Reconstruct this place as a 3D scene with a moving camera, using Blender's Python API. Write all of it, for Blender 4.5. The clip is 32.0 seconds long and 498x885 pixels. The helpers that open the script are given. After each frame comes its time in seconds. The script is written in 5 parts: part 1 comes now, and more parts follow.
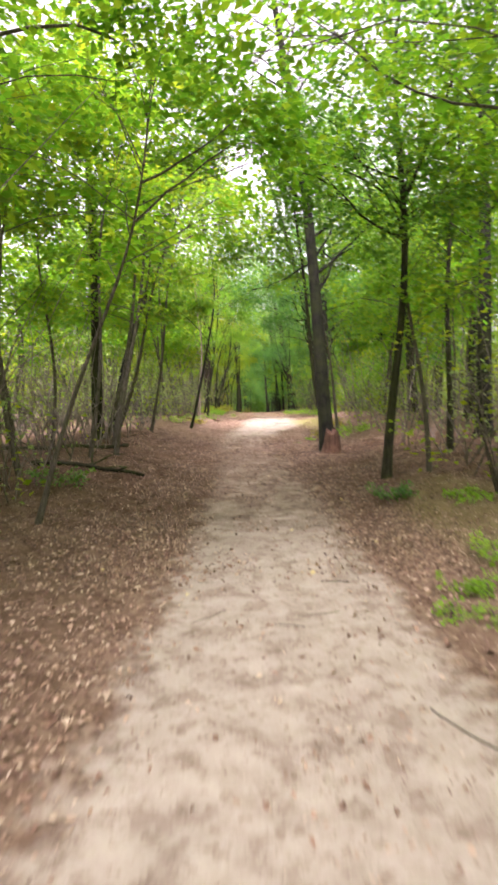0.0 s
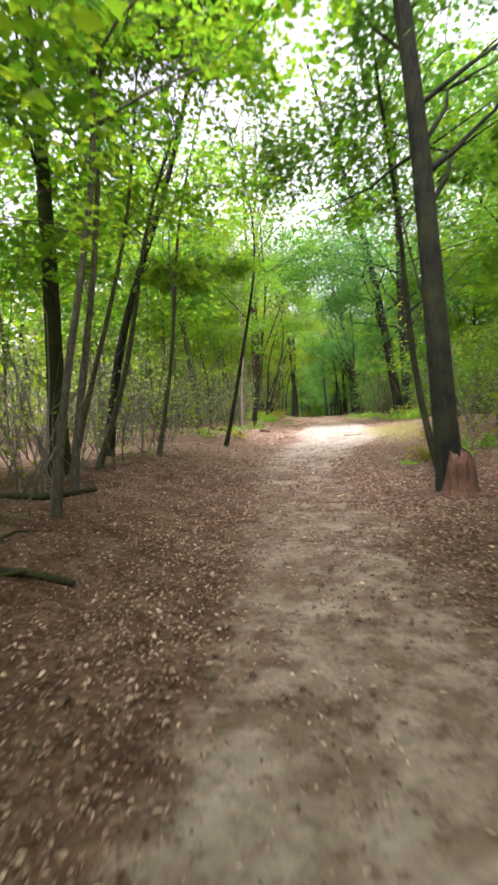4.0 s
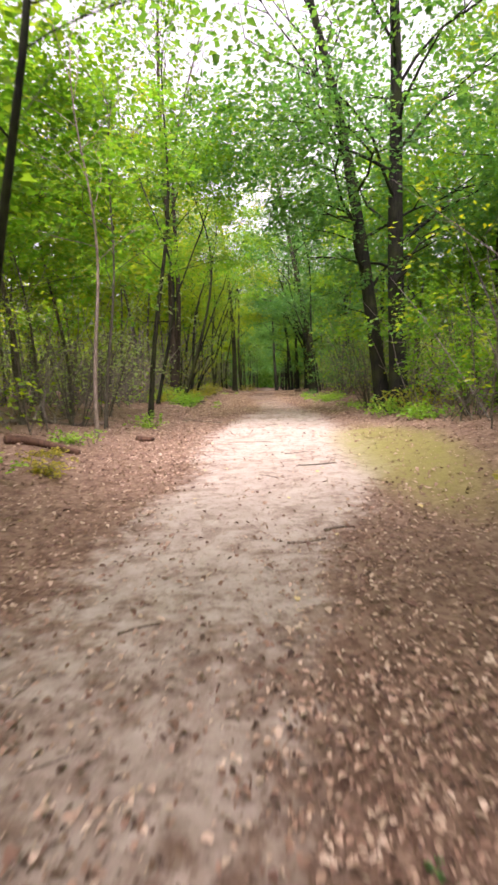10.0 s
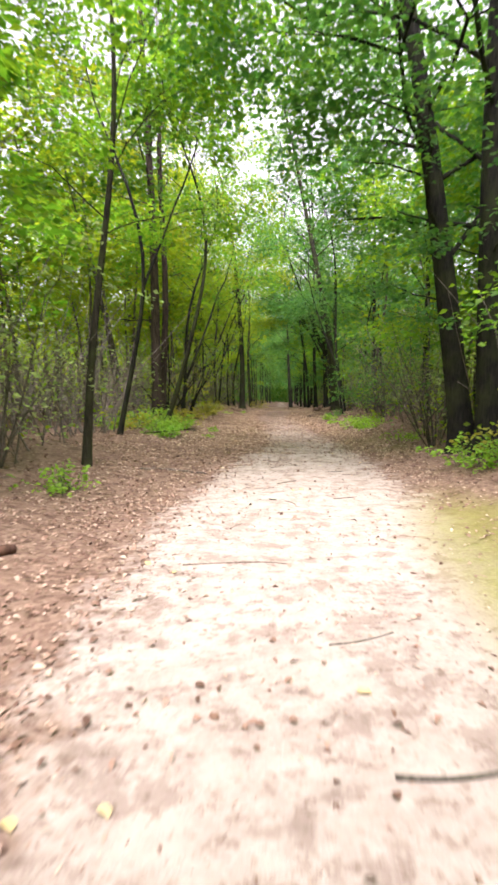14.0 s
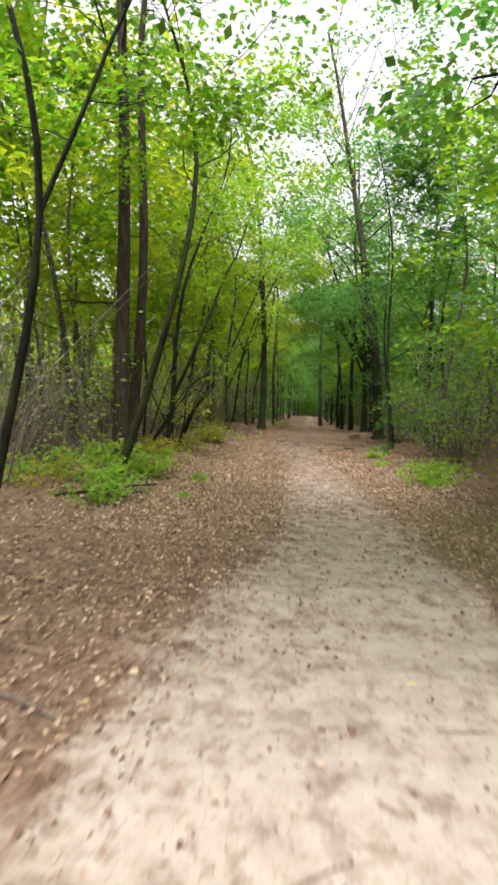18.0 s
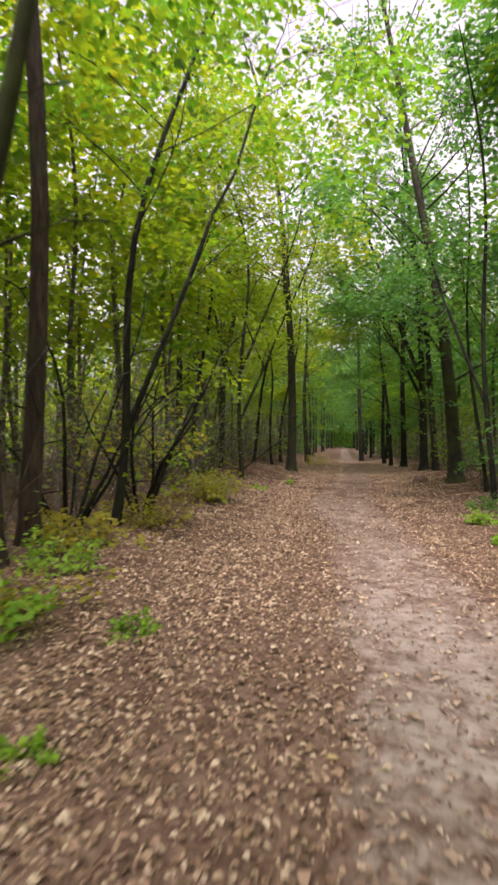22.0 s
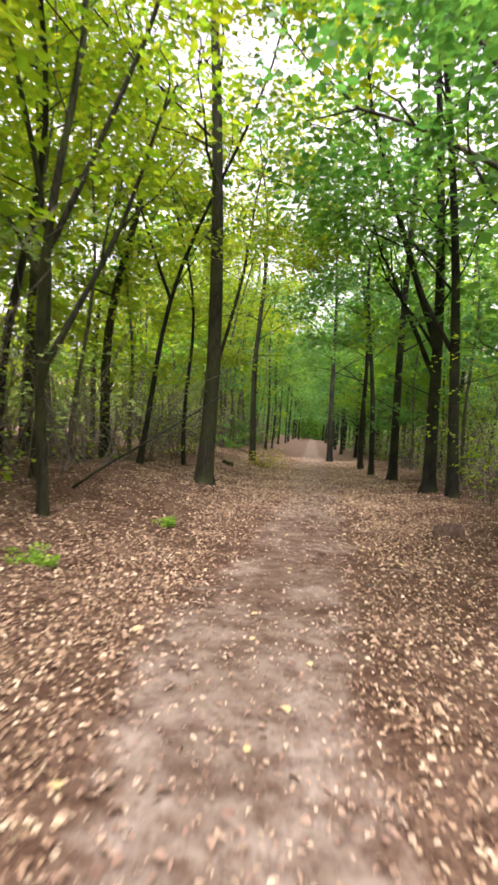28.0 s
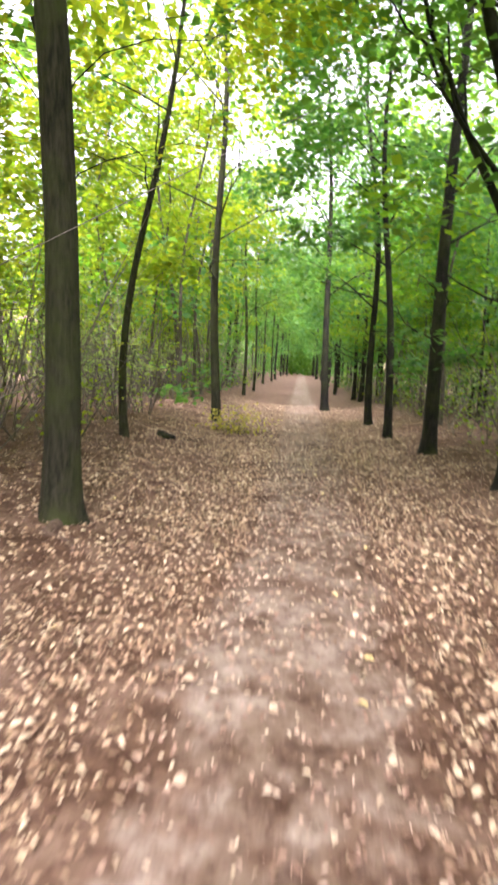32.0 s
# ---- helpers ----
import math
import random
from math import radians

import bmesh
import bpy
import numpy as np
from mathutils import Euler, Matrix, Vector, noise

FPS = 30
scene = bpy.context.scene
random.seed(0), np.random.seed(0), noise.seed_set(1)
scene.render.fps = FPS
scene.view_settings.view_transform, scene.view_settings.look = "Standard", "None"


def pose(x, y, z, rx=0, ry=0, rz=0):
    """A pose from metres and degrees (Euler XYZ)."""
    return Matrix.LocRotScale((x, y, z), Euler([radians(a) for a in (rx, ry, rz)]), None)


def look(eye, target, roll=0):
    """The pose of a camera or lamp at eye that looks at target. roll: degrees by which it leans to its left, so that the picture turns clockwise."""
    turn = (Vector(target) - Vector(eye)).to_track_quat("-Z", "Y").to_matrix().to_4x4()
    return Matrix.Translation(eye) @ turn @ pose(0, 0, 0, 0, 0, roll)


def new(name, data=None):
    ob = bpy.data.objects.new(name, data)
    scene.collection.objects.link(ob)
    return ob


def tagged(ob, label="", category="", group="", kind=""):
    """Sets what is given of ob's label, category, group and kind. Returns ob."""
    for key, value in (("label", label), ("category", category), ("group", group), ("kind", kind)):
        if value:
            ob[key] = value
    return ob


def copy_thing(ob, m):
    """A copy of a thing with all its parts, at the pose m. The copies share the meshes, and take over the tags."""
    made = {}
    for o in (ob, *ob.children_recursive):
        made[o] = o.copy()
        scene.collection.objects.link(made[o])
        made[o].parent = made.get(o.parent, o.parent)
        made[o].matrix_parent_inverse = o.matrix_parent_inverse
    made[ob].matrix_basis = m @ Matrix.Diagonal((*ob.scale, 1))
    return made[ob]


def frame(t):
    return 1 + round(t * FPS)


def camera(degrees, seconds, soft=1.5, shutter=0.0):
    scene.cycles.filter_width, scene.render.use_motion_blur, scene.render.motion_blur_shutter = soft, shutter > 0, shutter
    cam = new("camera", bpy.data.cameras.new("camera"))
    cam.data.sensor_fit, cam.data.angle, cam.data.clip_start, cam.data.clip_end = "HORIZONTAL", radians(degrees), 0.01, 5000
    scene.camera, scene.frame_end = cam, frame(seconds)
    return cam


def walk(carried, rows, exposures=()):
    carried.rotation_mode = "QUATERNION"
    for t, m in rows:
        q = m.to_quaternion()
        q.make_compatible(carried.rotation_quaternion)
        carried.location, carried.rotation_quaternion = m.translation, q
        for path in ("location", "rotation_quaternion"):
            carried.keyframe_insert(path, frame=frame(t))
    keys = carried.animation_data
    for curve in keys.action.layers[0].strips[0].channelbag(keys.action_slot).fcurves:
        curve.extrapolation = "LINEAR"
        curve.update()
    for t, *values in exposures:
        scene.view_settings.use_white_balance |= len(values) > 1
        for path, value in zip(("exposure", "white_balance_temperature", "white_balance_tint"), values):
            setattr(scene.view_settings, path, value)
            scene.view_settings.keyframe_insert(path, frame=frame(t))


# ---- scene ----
cam = camera(46.0, 32.0, soft=2.9, shutter=0.75)
PATH = [
    (0, (0.003, -0.019, 1.5), (-0.036, 1.965, 1.252), -1.5),
    (0.5, (0.011, 0.764, 1.489), (-0.072, 2.753, 1.296), -0.7),
    (1, (-0.034, 1.574, 1.423), (-0.121, 3.56, 1.203), -2.0),
    (1.5, (-0.04, 2.361, 1.381), (-0.251, 4.332, 1.108), -2.1),
    (2, (-0.034, 3.208, 1.328), (-0.277, 5.182, 1.12), -0.9),
    (2.5, (0.013, 3.809, 1.319), (-0.141, 5.795, 1.147), -1.6),
    (4.5, (-0.206, 6.774, 1.165), (-0.468, 8.74, 0.902), -3.4),
    (5, (-0.242, 7.549, 1.145), (-0.49, 9.512, 0.854), -1.8),
    (5.5, (-0.282, 8.28, 1.141), (-0.419, 10.255, 0.858), -3.7),
    (6, (-0.272, 9.086, 1.103), (-0.41, 11.065, 0.845), -2.6),
    (6.5, (-0.266, 9.859, 1.086), (-0.199, 11.838, 0.811), -3.8),
    (7, (-0.169, 10.571, 1.085), (-0.106, 12.548, 0.788), -4.4),
    (7.5, (-0.111, 11.356, 1.037), (-0.044, 13.339, 0.785), -2.2),
    (8, (0.022, 12.06, 1.02), (0.032, 14.04, 0.741), -3.9),
    (8.5, (0.049, 12.889, 0.95), (-0.056, 14.857, 0.609), -1.8),
    (9, (0.129, 13.572, 1.0), (0.039, 15.542, 0.664), -3.5),
    (9.5, (0.215, 14.278, 1.011), (0.058, 16.246, 0.693), -0.3),
    (10, (0.223, 14.966, 0.984), (0.153, 16.934, 0.636), -1.4),
    (10.5, (0.263, 15.698, 0.958), (0.039, 17.659, 0.637), -1.4),
    (11, (0.241, 16.386, 0.933), (0.105, 18.358, 0.629), -1.3),
    (11.5, (0.229, 17.091, 0.895), (0.052, 19.066, 0.631), -2.0),
    (12, (0.17, 17.761, 0.861), (-0.05, 19.737, 0.641), -0.6),
    (12.5, (0.168, 18.449, 0.814), (-0.02, 20.416, 0.509), -2.1),
    (13, (0.144, 19.145, 0.793), (-0.05, 21.117, 0.522), -1.8),
    (13.5, (0.194, 19.846, 0.761), (0.153, 21.828, 0.494), -2.9),
    (14, (0.215, 20.487, 0.76), (0.103, 22.46, 0.456), -0.7),
    (14.5, (0.237, 21.172, 0.732), (0.218, 23.145, 0.404), -3.0),
    (16.5, (0.205, 24.086, 0.755), (0.153, 26.065, 0.468), 1.4),
    (17, (0.192, 24.897, 0.744), (0.07, 26.874, 0.464), 1.0),
    (17.5, (0.163, 25.643, 0.728), (0.037, 27.607, 0.371), 2.0),
    (18, (0.192, 26.364, 0.702), (-0.011, 28.335, 0.428), 1.8),
    (18.5, (0.222, 27.151, 0.647), (0.007, 29.124, 0.394), 1.9),
    (19, (0.268, 27.911, 0.635), (0.026, 29.88, 0.382), 1.9),
    (19.5, (0.208, 28.705, 0.58), (-0.07, 30.674, 0.363), 1.3),
    (20, (0.114, 29.394, 0.538), (-0.26, 31.35, 0.353), 0.7),
    (20.5, (-0.049, 30.19, 0.476), (-0.462, 32.136, 0.277), -0.2),
    (21, (-0.165, 30.87, 0.443), (-0.485, 32.835, 0.253), -0.8),
    (21.5, (-0.245, 31.565, 0.382), (-0.728, 33.499, 0.227), 1.1),
    (22, (-0.216, 32.283, 0.318), (-0.53, 34.251, 0.155), -0.1),
    (22.5, (-0.179, 33.008, 0.264), (-0.55, 34.967, 0.102), 1.0),
    (23, (-0.121, 33.747, 0.229), (-0.249, 35.733, 0.031), -1.0),
    (23.5, (-0.087, 34.424, 0.174), (-0.351, 36.396, -0.024), -0.7),
    (24, (-0.044, 35.122, 0.102), (-0.049, 37.115, -0.067), 0.4),
    (24.5, (0.007, 35.765, 0.057), (-0.002, 37.757, -0.126), 0.6),
    (25, (-0.001, 36.466, -0.015), (-0.075, 38.458, -0.175), 1.4),
    (25.5, (0.037, 37.206, -0.064), (-0.079, 39.172, -0.411), 0.2),
    (27.5, (0.062, 40.222, -0.187), (-0.113, 42.198, -0.442), 1.7),
    (28, (0.042, 41.002, -0.25), (-0.169, 42.979, -0.461), 4.2),
    (28.5, (0.023, 41.752, -0.289), (-0.106, 43.733, -0.528), 2.2),
    (29, (0.017, 42.603, -0.348), (-0.14, 44.583, -0.579), 2.6),
    (29.5, (0.006, 43.423, -0.384), (-0.068, 45.389, -0.745), 2.3),
    (30, (0.044, 44.246, -0.4), (-0.055, 46.206, -0.783), 2.7),
    (30.5, (0.048, 45.007, -0.427), (-0.009, 46.958, -0.865), 2.7),
    (31, (0.056, 45.728, -0.435), (-0.05, 47.648, -0.988), 3.0),
    (31.5, (0.045, 46.452, -0.441), (-0.099, 48.375, -0.971), 1.4),
    (32, (0.028, 47.161, -0.472), (-0.133, 49.108, -0.899), 2.8),
]

EXPOSURES = [(t, stops, kelvin, tint) for t, stops, kelvin, tint in (
    (0, 2.9, 6450, 35), (2.2, 3.0, 6200, 33), (4.5, 2.6, 6200, 26), (6, 2.2, 6200, 28), (7.5, 1.7, 6350, 23), (8, 1.7, 6450, 22), (9, 2.2, 6600, 31), (11, 2.45, 6400, 37), (13, 2.5, 6350, 32), (14, 2.5, 6300, 28), (17, 2.1, 6450, 19), (19, 2.55, 6400, 28),
    (20, 2.5, 6300, 34), (21, 2.35, 6400, 34), (22, 2.15, 6500, 35), (24, 2.75, 6650, 40), (25, 3.2, 6300, 43), (28, 2.8, 6400, 34), (29, 2.45, 6450, 29), (30, 2.4, 6450, 29), (31, 3.0, 6400, 32), (32, 3.45, 6150, 34))]
walk(cam, [(t, look(eye, target, roll)) for t, eye, target, roll in PATH], EXPOSURES)

# ---- sky and sun: a bright overcast day ----
world = bpy.data.worlds.new("sky")
scene.world = world
world.use_nodes = True
wn, wl = world.node_tree.nodes, world.node_tree.links
sky = wn.new("ShaderNodeTexSky")
sky.sky_type, sky.sun_disc = "NISHITA", False
sky.sun_elevation, sky.sun_rotation = radians(64), radians(185)
sky.dust_density, sky.air_density = 4.0, 1.0
veil = wn.new("ShaderNodeHueSaturation")
veil.inputs["Saturation"].default_value = 0.08
wl.new(sky.outputs[0], veil.inputs["Color"])
wl.new(veil.outputs[0], wn["Background"].inputs["Color"])
wn["Background"].inputs["Strength"].default_value = 0.09

sun = new("sun", bpy.data.lights.new("sun", "SUN"))
sun.data.energy, sun.data.angle, sun.data.color = 1.6, radians(40), (1.0, 0.98, 0.96)
sun.rotation_euler = (radians(26), 0, radians(5))

# ---- materials ----
def material(name):
    m = bpy.data.materials.new(name)
    m.use_nodes = True
    n, l = m.node_tree.nodes, m.node_tree.links
    return m, n, l, n["Principled BSDF"], n["Material Output"]


def ramp(n, stops):
    r = n.new("ShaderNodeValToRGB")
    e = r.color_ramp.elements
    while len(e) < len(stops):
        e.new(0.5)
    for item, (at, c) in zip(e, stops):
        item.position, item.color = at, (*c, 1)
    return r


def noise_tex(n, l, vec, scale, detail=4.0, rough=0.6):
    t = n.new("ShaderNodeTexNoise")
    t.inputs["Scale"].default_value, t.inputs["Detail"].default_value, t.inputs["Roughness"].default_value = scale, detail, rough
    l.new(vec, t.inputs["Vector"])
    return t


def bump(n, l, height, strength, distance, normal=None):
    b = n.new("ShaderNodeBump")
    b.inputs["Strength"].default_value, b.inputs["Distance"].default_value = strength, distance
    l.new(height, b.inputs["Height"])
    if normal:
        l.new(normal, b.inputs["Normal"])
    return b


def blend(n, l, fac, a, b, mode="MIX"):
    m = n.new("ShaderNodeMix")
    m.data_type, m.blend_type = "RGBA", mode
    for socket, v in ((m.inputs[0], fac), (m.inputs[6], a), (m.inputs[7], b)):
        if isinstance(v, (int, float)):
            socket.default_value = v
        elif isinstance(v, tuple):
            socket.default_value = (*v, 1)
        else:
            l.new(v, socket)
    return m.outputs[2]


def maths(n, l, op, a, b=0.0, clamp=False):
    m = n.new("ShaderNodeMath")
    m.operation, m.use_clamp = op, clamp
    for socket, v in zip(m.inputs, (a, b)):
        if isinstance(v, (int, float)):
            socket.default_value = v
        else:
            l.new(v, socket)
    return m.outputs[0]


def leaf_material(name, colours, through_colours, share=0.45, own=0.7):
    """Leaves: a soft gloss above, and daylight that comes through from behind. Colours differ from leaf to leaf."""
    m, n, l, p, out = material(name)
    geo = n.new("ShaderNodeNewGeometry")
    info = n.new("ShaderNodeObjectInfo")
    pick = maths(n, l, "ADD", maths(n, l, "MULTIPLY", geo.outputs["Random Per Island"], own), maths(n, l, "MULTIPLY", info.outputs["Random"], 1 - own))
    steps = [i / (len(colours) - 1) for i in range(len(colours))]
    a = ramp(n, list(zip(steps, colours)))
    b = ramp(n, list(zip(steps, through_colours)))
    l.new(pick, a.inputs[0])
    l.new(pick, b.inputs[0])
    l.new(a.outputs[0], p.inputs["Base Color"])
    p.inputs["Roughness"].default_value = 0.52
    p.inputs["Specular IOR Level"].default_value = 0.24
    t = n.new("ShaderNodeBsdfTranslucent")
    l.new(b.outputs[0], t.inputs["Color"])
    mix = n.new("ShaderNodeMixShader")
    mix.inputs[0].default_value = share
    l.new(p.outputs[0], mix.inputs[1])
    l.new(t.outputs[0], mix.inputs[2])
    l.new(mix.outputs[0], out.inputs["Surface"])
    return m


def bark_material(name, dark, light, moss=0.25, scale=1.0):
    m, n, l, p, out = material(name)
    co = n.new("ShaderNodeTexCoord")
    mp = n.new("ShaderNodeMapping")
    mp.inputs["Scale"].default_value = (1, 1, 0.16)
    l.new(co.outputs["Object"], mp.inputs["Vector"])
    ridges = noise_tex(n, l, mp.outputs[0], 34 * scale, 5, 0.7)
    broad = noise_tex(n, l, co.outputs["Object"], 2.2, 4, 0.6)
    r = ramp(n, [(0.36, dark), (0.66, light)])
    l.new(ridges.outputs[0], r.inputs[0])
    mossy = ramp(n, [(0.44, (0, 0, 0)), (0.66, (1, 1, 1))])
    l.new(broad.outputs[0], mossy.inputs[0])
    col = blend(n, l, maths(n, l, "MULTIPLY", mossy.outputs[0], moss), r.outputs[0], (0.046, 0.06, 0.016))
    tone = ramp(n, [(0.3, (0.7, 0.7, 0.7)), (0.7, (1.15, 1.12, 1.08))])
    l.new(noise_tex(n, l, co.outputs["Object"], 0.9, 3).outputs[0], tone.inputs[0])
    l.new(blend(n, l, 1.0, col, tone.outputs[0], "MULTIPLY"), p.inputs["Base Color"])
    p.inputs["Roughness"].default_value = 0.9
    p.inputs["Specular IOR Level"].default_value = 0.2
    l.new(bump(n, l, ridges.outputs[0], 0.8, 0.02).outputs[0], p.inputs["Normal"])
    return m


def ground_material():
    """Pale trodden sand along the path, dark humus with litter crumbs beside it, a mossy patch."""
    m, n, l, p, out = material("forest_ground")
    co = n.new("ShaderNodeTexCoord")
    v = co.outputs["Object"]
    sand_a, moss_a, dark_a = (n.new("ShaderNodeAttribute") for _ in range(3))
    sand_a.attribute_name, moss_a.attribute_name, dark_a.attribute_name = "sand", "moss", "dark_tone"
    fine = noise_tex(n, l, v, 45, 5, 0.7)
    mid = noise_tex(n, l, v, 5.5, 5, 0.65)
    wide = noise_tex(n, l, v, 1.1, 4, 0.6)
    crumbs = n.new("ShaderNodeTexVoronoi")
    crumbs.inputs["Scale"].default_value = 24
    l.new(v, crumbs.inputs["Vector"])
    soil = ramp(n, [(0.28, (0.06, 0.033, 0.024)), (0.5, (0.15, 0.092, 0.065)), (0.75, (0.27, 0.175, 0.127))])
    l.new(maths(n, l, "ADD", maths(n, l, "MULTIPLY", fine.outputs[0], 0.5), maths(n, l, "MULTIPLY", mid.outputs[0], 0.5)), soil.inputs[0])
    bits = ramp(n, [(0.0, (0.12, 0.075, 0.05)), (0.45, (0.24, 0.16, 0.11)), (0.8, (0.36, 0.26, 0.18)), (1.0, (0.2, 0.13, 0.085))])
    l.new(crumbs.outputs["Color"], bits.inputs[0])
    soil_c = blend(n, l, 0.55, soil.outputs[0], bits.outputs[0])
    sand = ramp(n, [(0.3, (0.225, 0.173, 0.137)), (0.42, (0.35, 0.291, 0.237)), (0.55, (0.415, 0.355, 0.293)), (0.72, (0.475, 0.413, 0.348))])
    l.new(maths(n, l, "ADD", maths(n, l, "MULTIPLY", fine.outputs[0], 0.35), maths(n, l, "MULTIPLY", mid.outputs[0], 0.65)), sand.inputs[0])
    ragged = maths(n, l, "ADD", sand_a.outputs["Fac"], maths(n, l, "MULTIPLY", maths(n, l, "SUBTRACT", mid.outputs[0], 0.5), 1.3))
    ragged = maths(n, l, "ADD", ragged, maths(n, l, "MULTIPLY", maths(n, l, "SUBTRACT", wide.outputs[0], 0.5), 0.8))
    edge = n.new("ShaderNodeMapRange")
    edge.interpolation_type = "SMOOTHSTEP"
    edge.inputs["From Min"].default_value, edge.inputs["From Max"].default_value = 0.18, 0.72
    l.new(ragged, edge.inputs["Value"])
    col = blend(n, l, edge.outputs[0], soil_c, sand.outputs[0])
    # scuffed, darker smudges where leaf mould is trodden into the sand
    scuff = ramp(n, [(0.52, (0, 0, 0)), (0.585, (1, 1, 1))])
    l.new(noise_tex(n, l, v, 4.2, 8, 0.7).outputs[0], scuff.inputs[0])
    col = blend(n, l, maths(n, l, "MULTIPLY", scuff.outputs[0], 0.7), col, blend(n, l, 1.0, col, (0.62, 0.56, 0.53), "MULTIPLY"))
    fleck = ramp(n, [(0.57, (0, 0, 0)), (0.61, (1, 1, 1))])
    l.new(noise_tex(n, l, v, 13, 6, 0.7).outputs[0], fleck.inputs[0])
    col = blend(n, l, maths(n, l, "MULTIPLY", fleck.outputs[0], 0.7), col, blend(n, l, 1.0, col, (0.6, 0.53, 0.49), "MULTIPLY"))
    # darker soil with an uneven outline
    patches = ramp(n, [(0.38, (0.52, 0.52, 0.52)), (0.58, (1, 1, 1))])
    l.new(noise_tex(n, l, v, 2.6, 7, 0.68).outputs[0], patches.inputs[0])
    darkened = maths(n, l, "MULTIPLY", maths(n, l, "MULTIPLY", dark_a.outputs["Fac"], 1.15), patches.outputs[0], True)
    col = blend(n, l, darkened, col, blend(n, l, 1.0, col, (0.36, 0.3, 0.25), "MULTIPLY"))
    green = ramp(n, [(0.3, (0.14, 0.13, 0.03)), (0.7, (0.26, 0.25, 0.07))])
    l.new(fine.outputs[0], green.inputs[0])
    mossy = maths(n, l, "MULTIPLY", moss_a.outputs["Fac"], maths(n, l, "ADD", mid.outputs[0], 0.25), True)
    col = blend(n, l, mossy, col, green.outputs[0])
    l.new(col, p.inputs["Base Color"])
    p.inputs["Roughness"].default_value = 0.95
    p.inputs["Specular IOR Level"].default_value = 0.15
    b1 = bump(n, l, mid.outputs[0], 0.5, 0.05)
    l.new(bump(n, l, fine.outputs[0], 0.6, 0.012, b1.outputs[0]).outputs[0], p.inputs["Normal"])
    return m


LEAF_BRIGHT = leaf_material("leaves_bright", [(0.06, 0.135, 0.01), (0.1, 0.19, 0.012), (0.15, 0.235, 0.014), (0.22, 0.26, 0.016)],
                            [(0.19, 0.39, 0.01), (0.27, 0.44, 0.01), (0.37, 0.47, 0.01), (0.47, 0.46, 0.01)], 0.62)
LEAF_GREEN = leaf_material("leaves_green", [(0.04, 0.11, 0.014), (0.06, 0.145, 0.016), (0.09, 0.175, 0.018), (0.13, 0.195, 0.02)],
                           [(0.12, 0.36, 0.014), (0.18, 0.41, 0.014), (0.26, 0.44, 0.014), (0.36, 0.44, 0.014)], 0.62)
LEAF_OAK = leaf_material("leaves_oak", [(0.035, 0.09, 0.01), (0.055, 0.125, 0.012), (0.08, 0.155, 0.014), (0.115, 0.175, 0.016)],
                         [(0.08, 0.28, 0.028), (0.13, 0.34, 0.03), (0.18, 0.39, 0.03), (0.27, 0.42, 0.03)], 0.42)
LEAF_DEEP = leaf_material("leaves_deep", [(0.032, 0.1, 0.028), (0.05, 0.14, 0.038), (0.075, 0.175, 0.045), (0.1, 0.195, 0.04)],
                          [(0.07, 0.26, 0.034), (0.11, 0.33, 0.038), (0.17, 0.38, 0.038), (0.25, 0.42, 0.032)], 0.5)
LEAF_DIM = leaf_material("leaves_dim", [(0.09, 0.13, 0.055), (0.13, 0.17, 0.07), (0.17, 0.2, 0.085)], [(0.34, 0.54, 0.13), (0.44, 0.6, 0.16), (0.52, 0.63, 0.18)], 0.62)
LEAF_HERB = leaf_material("leaves_herb", [(0.11, 0.26, 0.022), (0.17, 0.34, 0.027), (0.26, 0.39, 0.032)],
                          [(0.24, 0.52, 0.03), (0.34, 0.62, 0.04), (0.46, 0.66, 0.05)], 0.45)
LEAF_GOLD = leaf_material("leaves_gold", [(0.14, 0.16, 0.02), (0.22, 0.22, 0.025), (0.3, 0.26, 0.03)],
                          [(0.4, 0.42, 0.03), (0.5, 0.48, 0.04), (0.6, 0.46, 0.04)], 0.45)
LITTER = leaf_material("litter", [(0.1, 0.055, 0.036), (0.17, 0.096, 0.064), (0.24, 0.143, 0.096), (0.33, 0.21, 0.145), (0.42, 0.295, 0.21), (0.54, 0.42, 0.31)],
                       [(0.05, 0.03, 0.02), (0.08, 0.05, 0.03), (0.1, 0.06, 0.04), (0.14, 0.09, 0.06), (0.2, 0.14, 0.09), (0.25, 0.19, 0.13)], 0.1, 1.0)
LITTER_TAN = leaf_material("litter_tan", [(0.11, 0.063, 0.038), (0.18, 0.109, 0.065), (0.265, 0.166, 0.1), (0.345, 0.226, 0.138), (0.46, 0.328, 0.202), (0.65, 0.53, 0.36)],
                           [(0.05, 0.03, 0.02), (0.08, 0.05, 0.03), (0.1, 0.06, 0.04), (0.14, 0.09, 0.06), (0.2, 0.14, 0.09), (0.25, 0.19, 0.13)], 0.1, 1.0)
LITTER_PALE = leaf_material("litter_pale", [(0.17, 0.1, 0.066), (0.25, 0.157, 0.107), (0.33, 0.222, 0.155), (0.42, 0.31, 0.21), (0.56, 0.46, 0.32)],
                            [(0.1, 0.06, 0.04), (0.14, 0.09, 0.06), (0.2, 0.14, 0.09), (0.25, 0.19, 0.13), (0.3, 0.23, 0.16)], 0.1, 1.0)
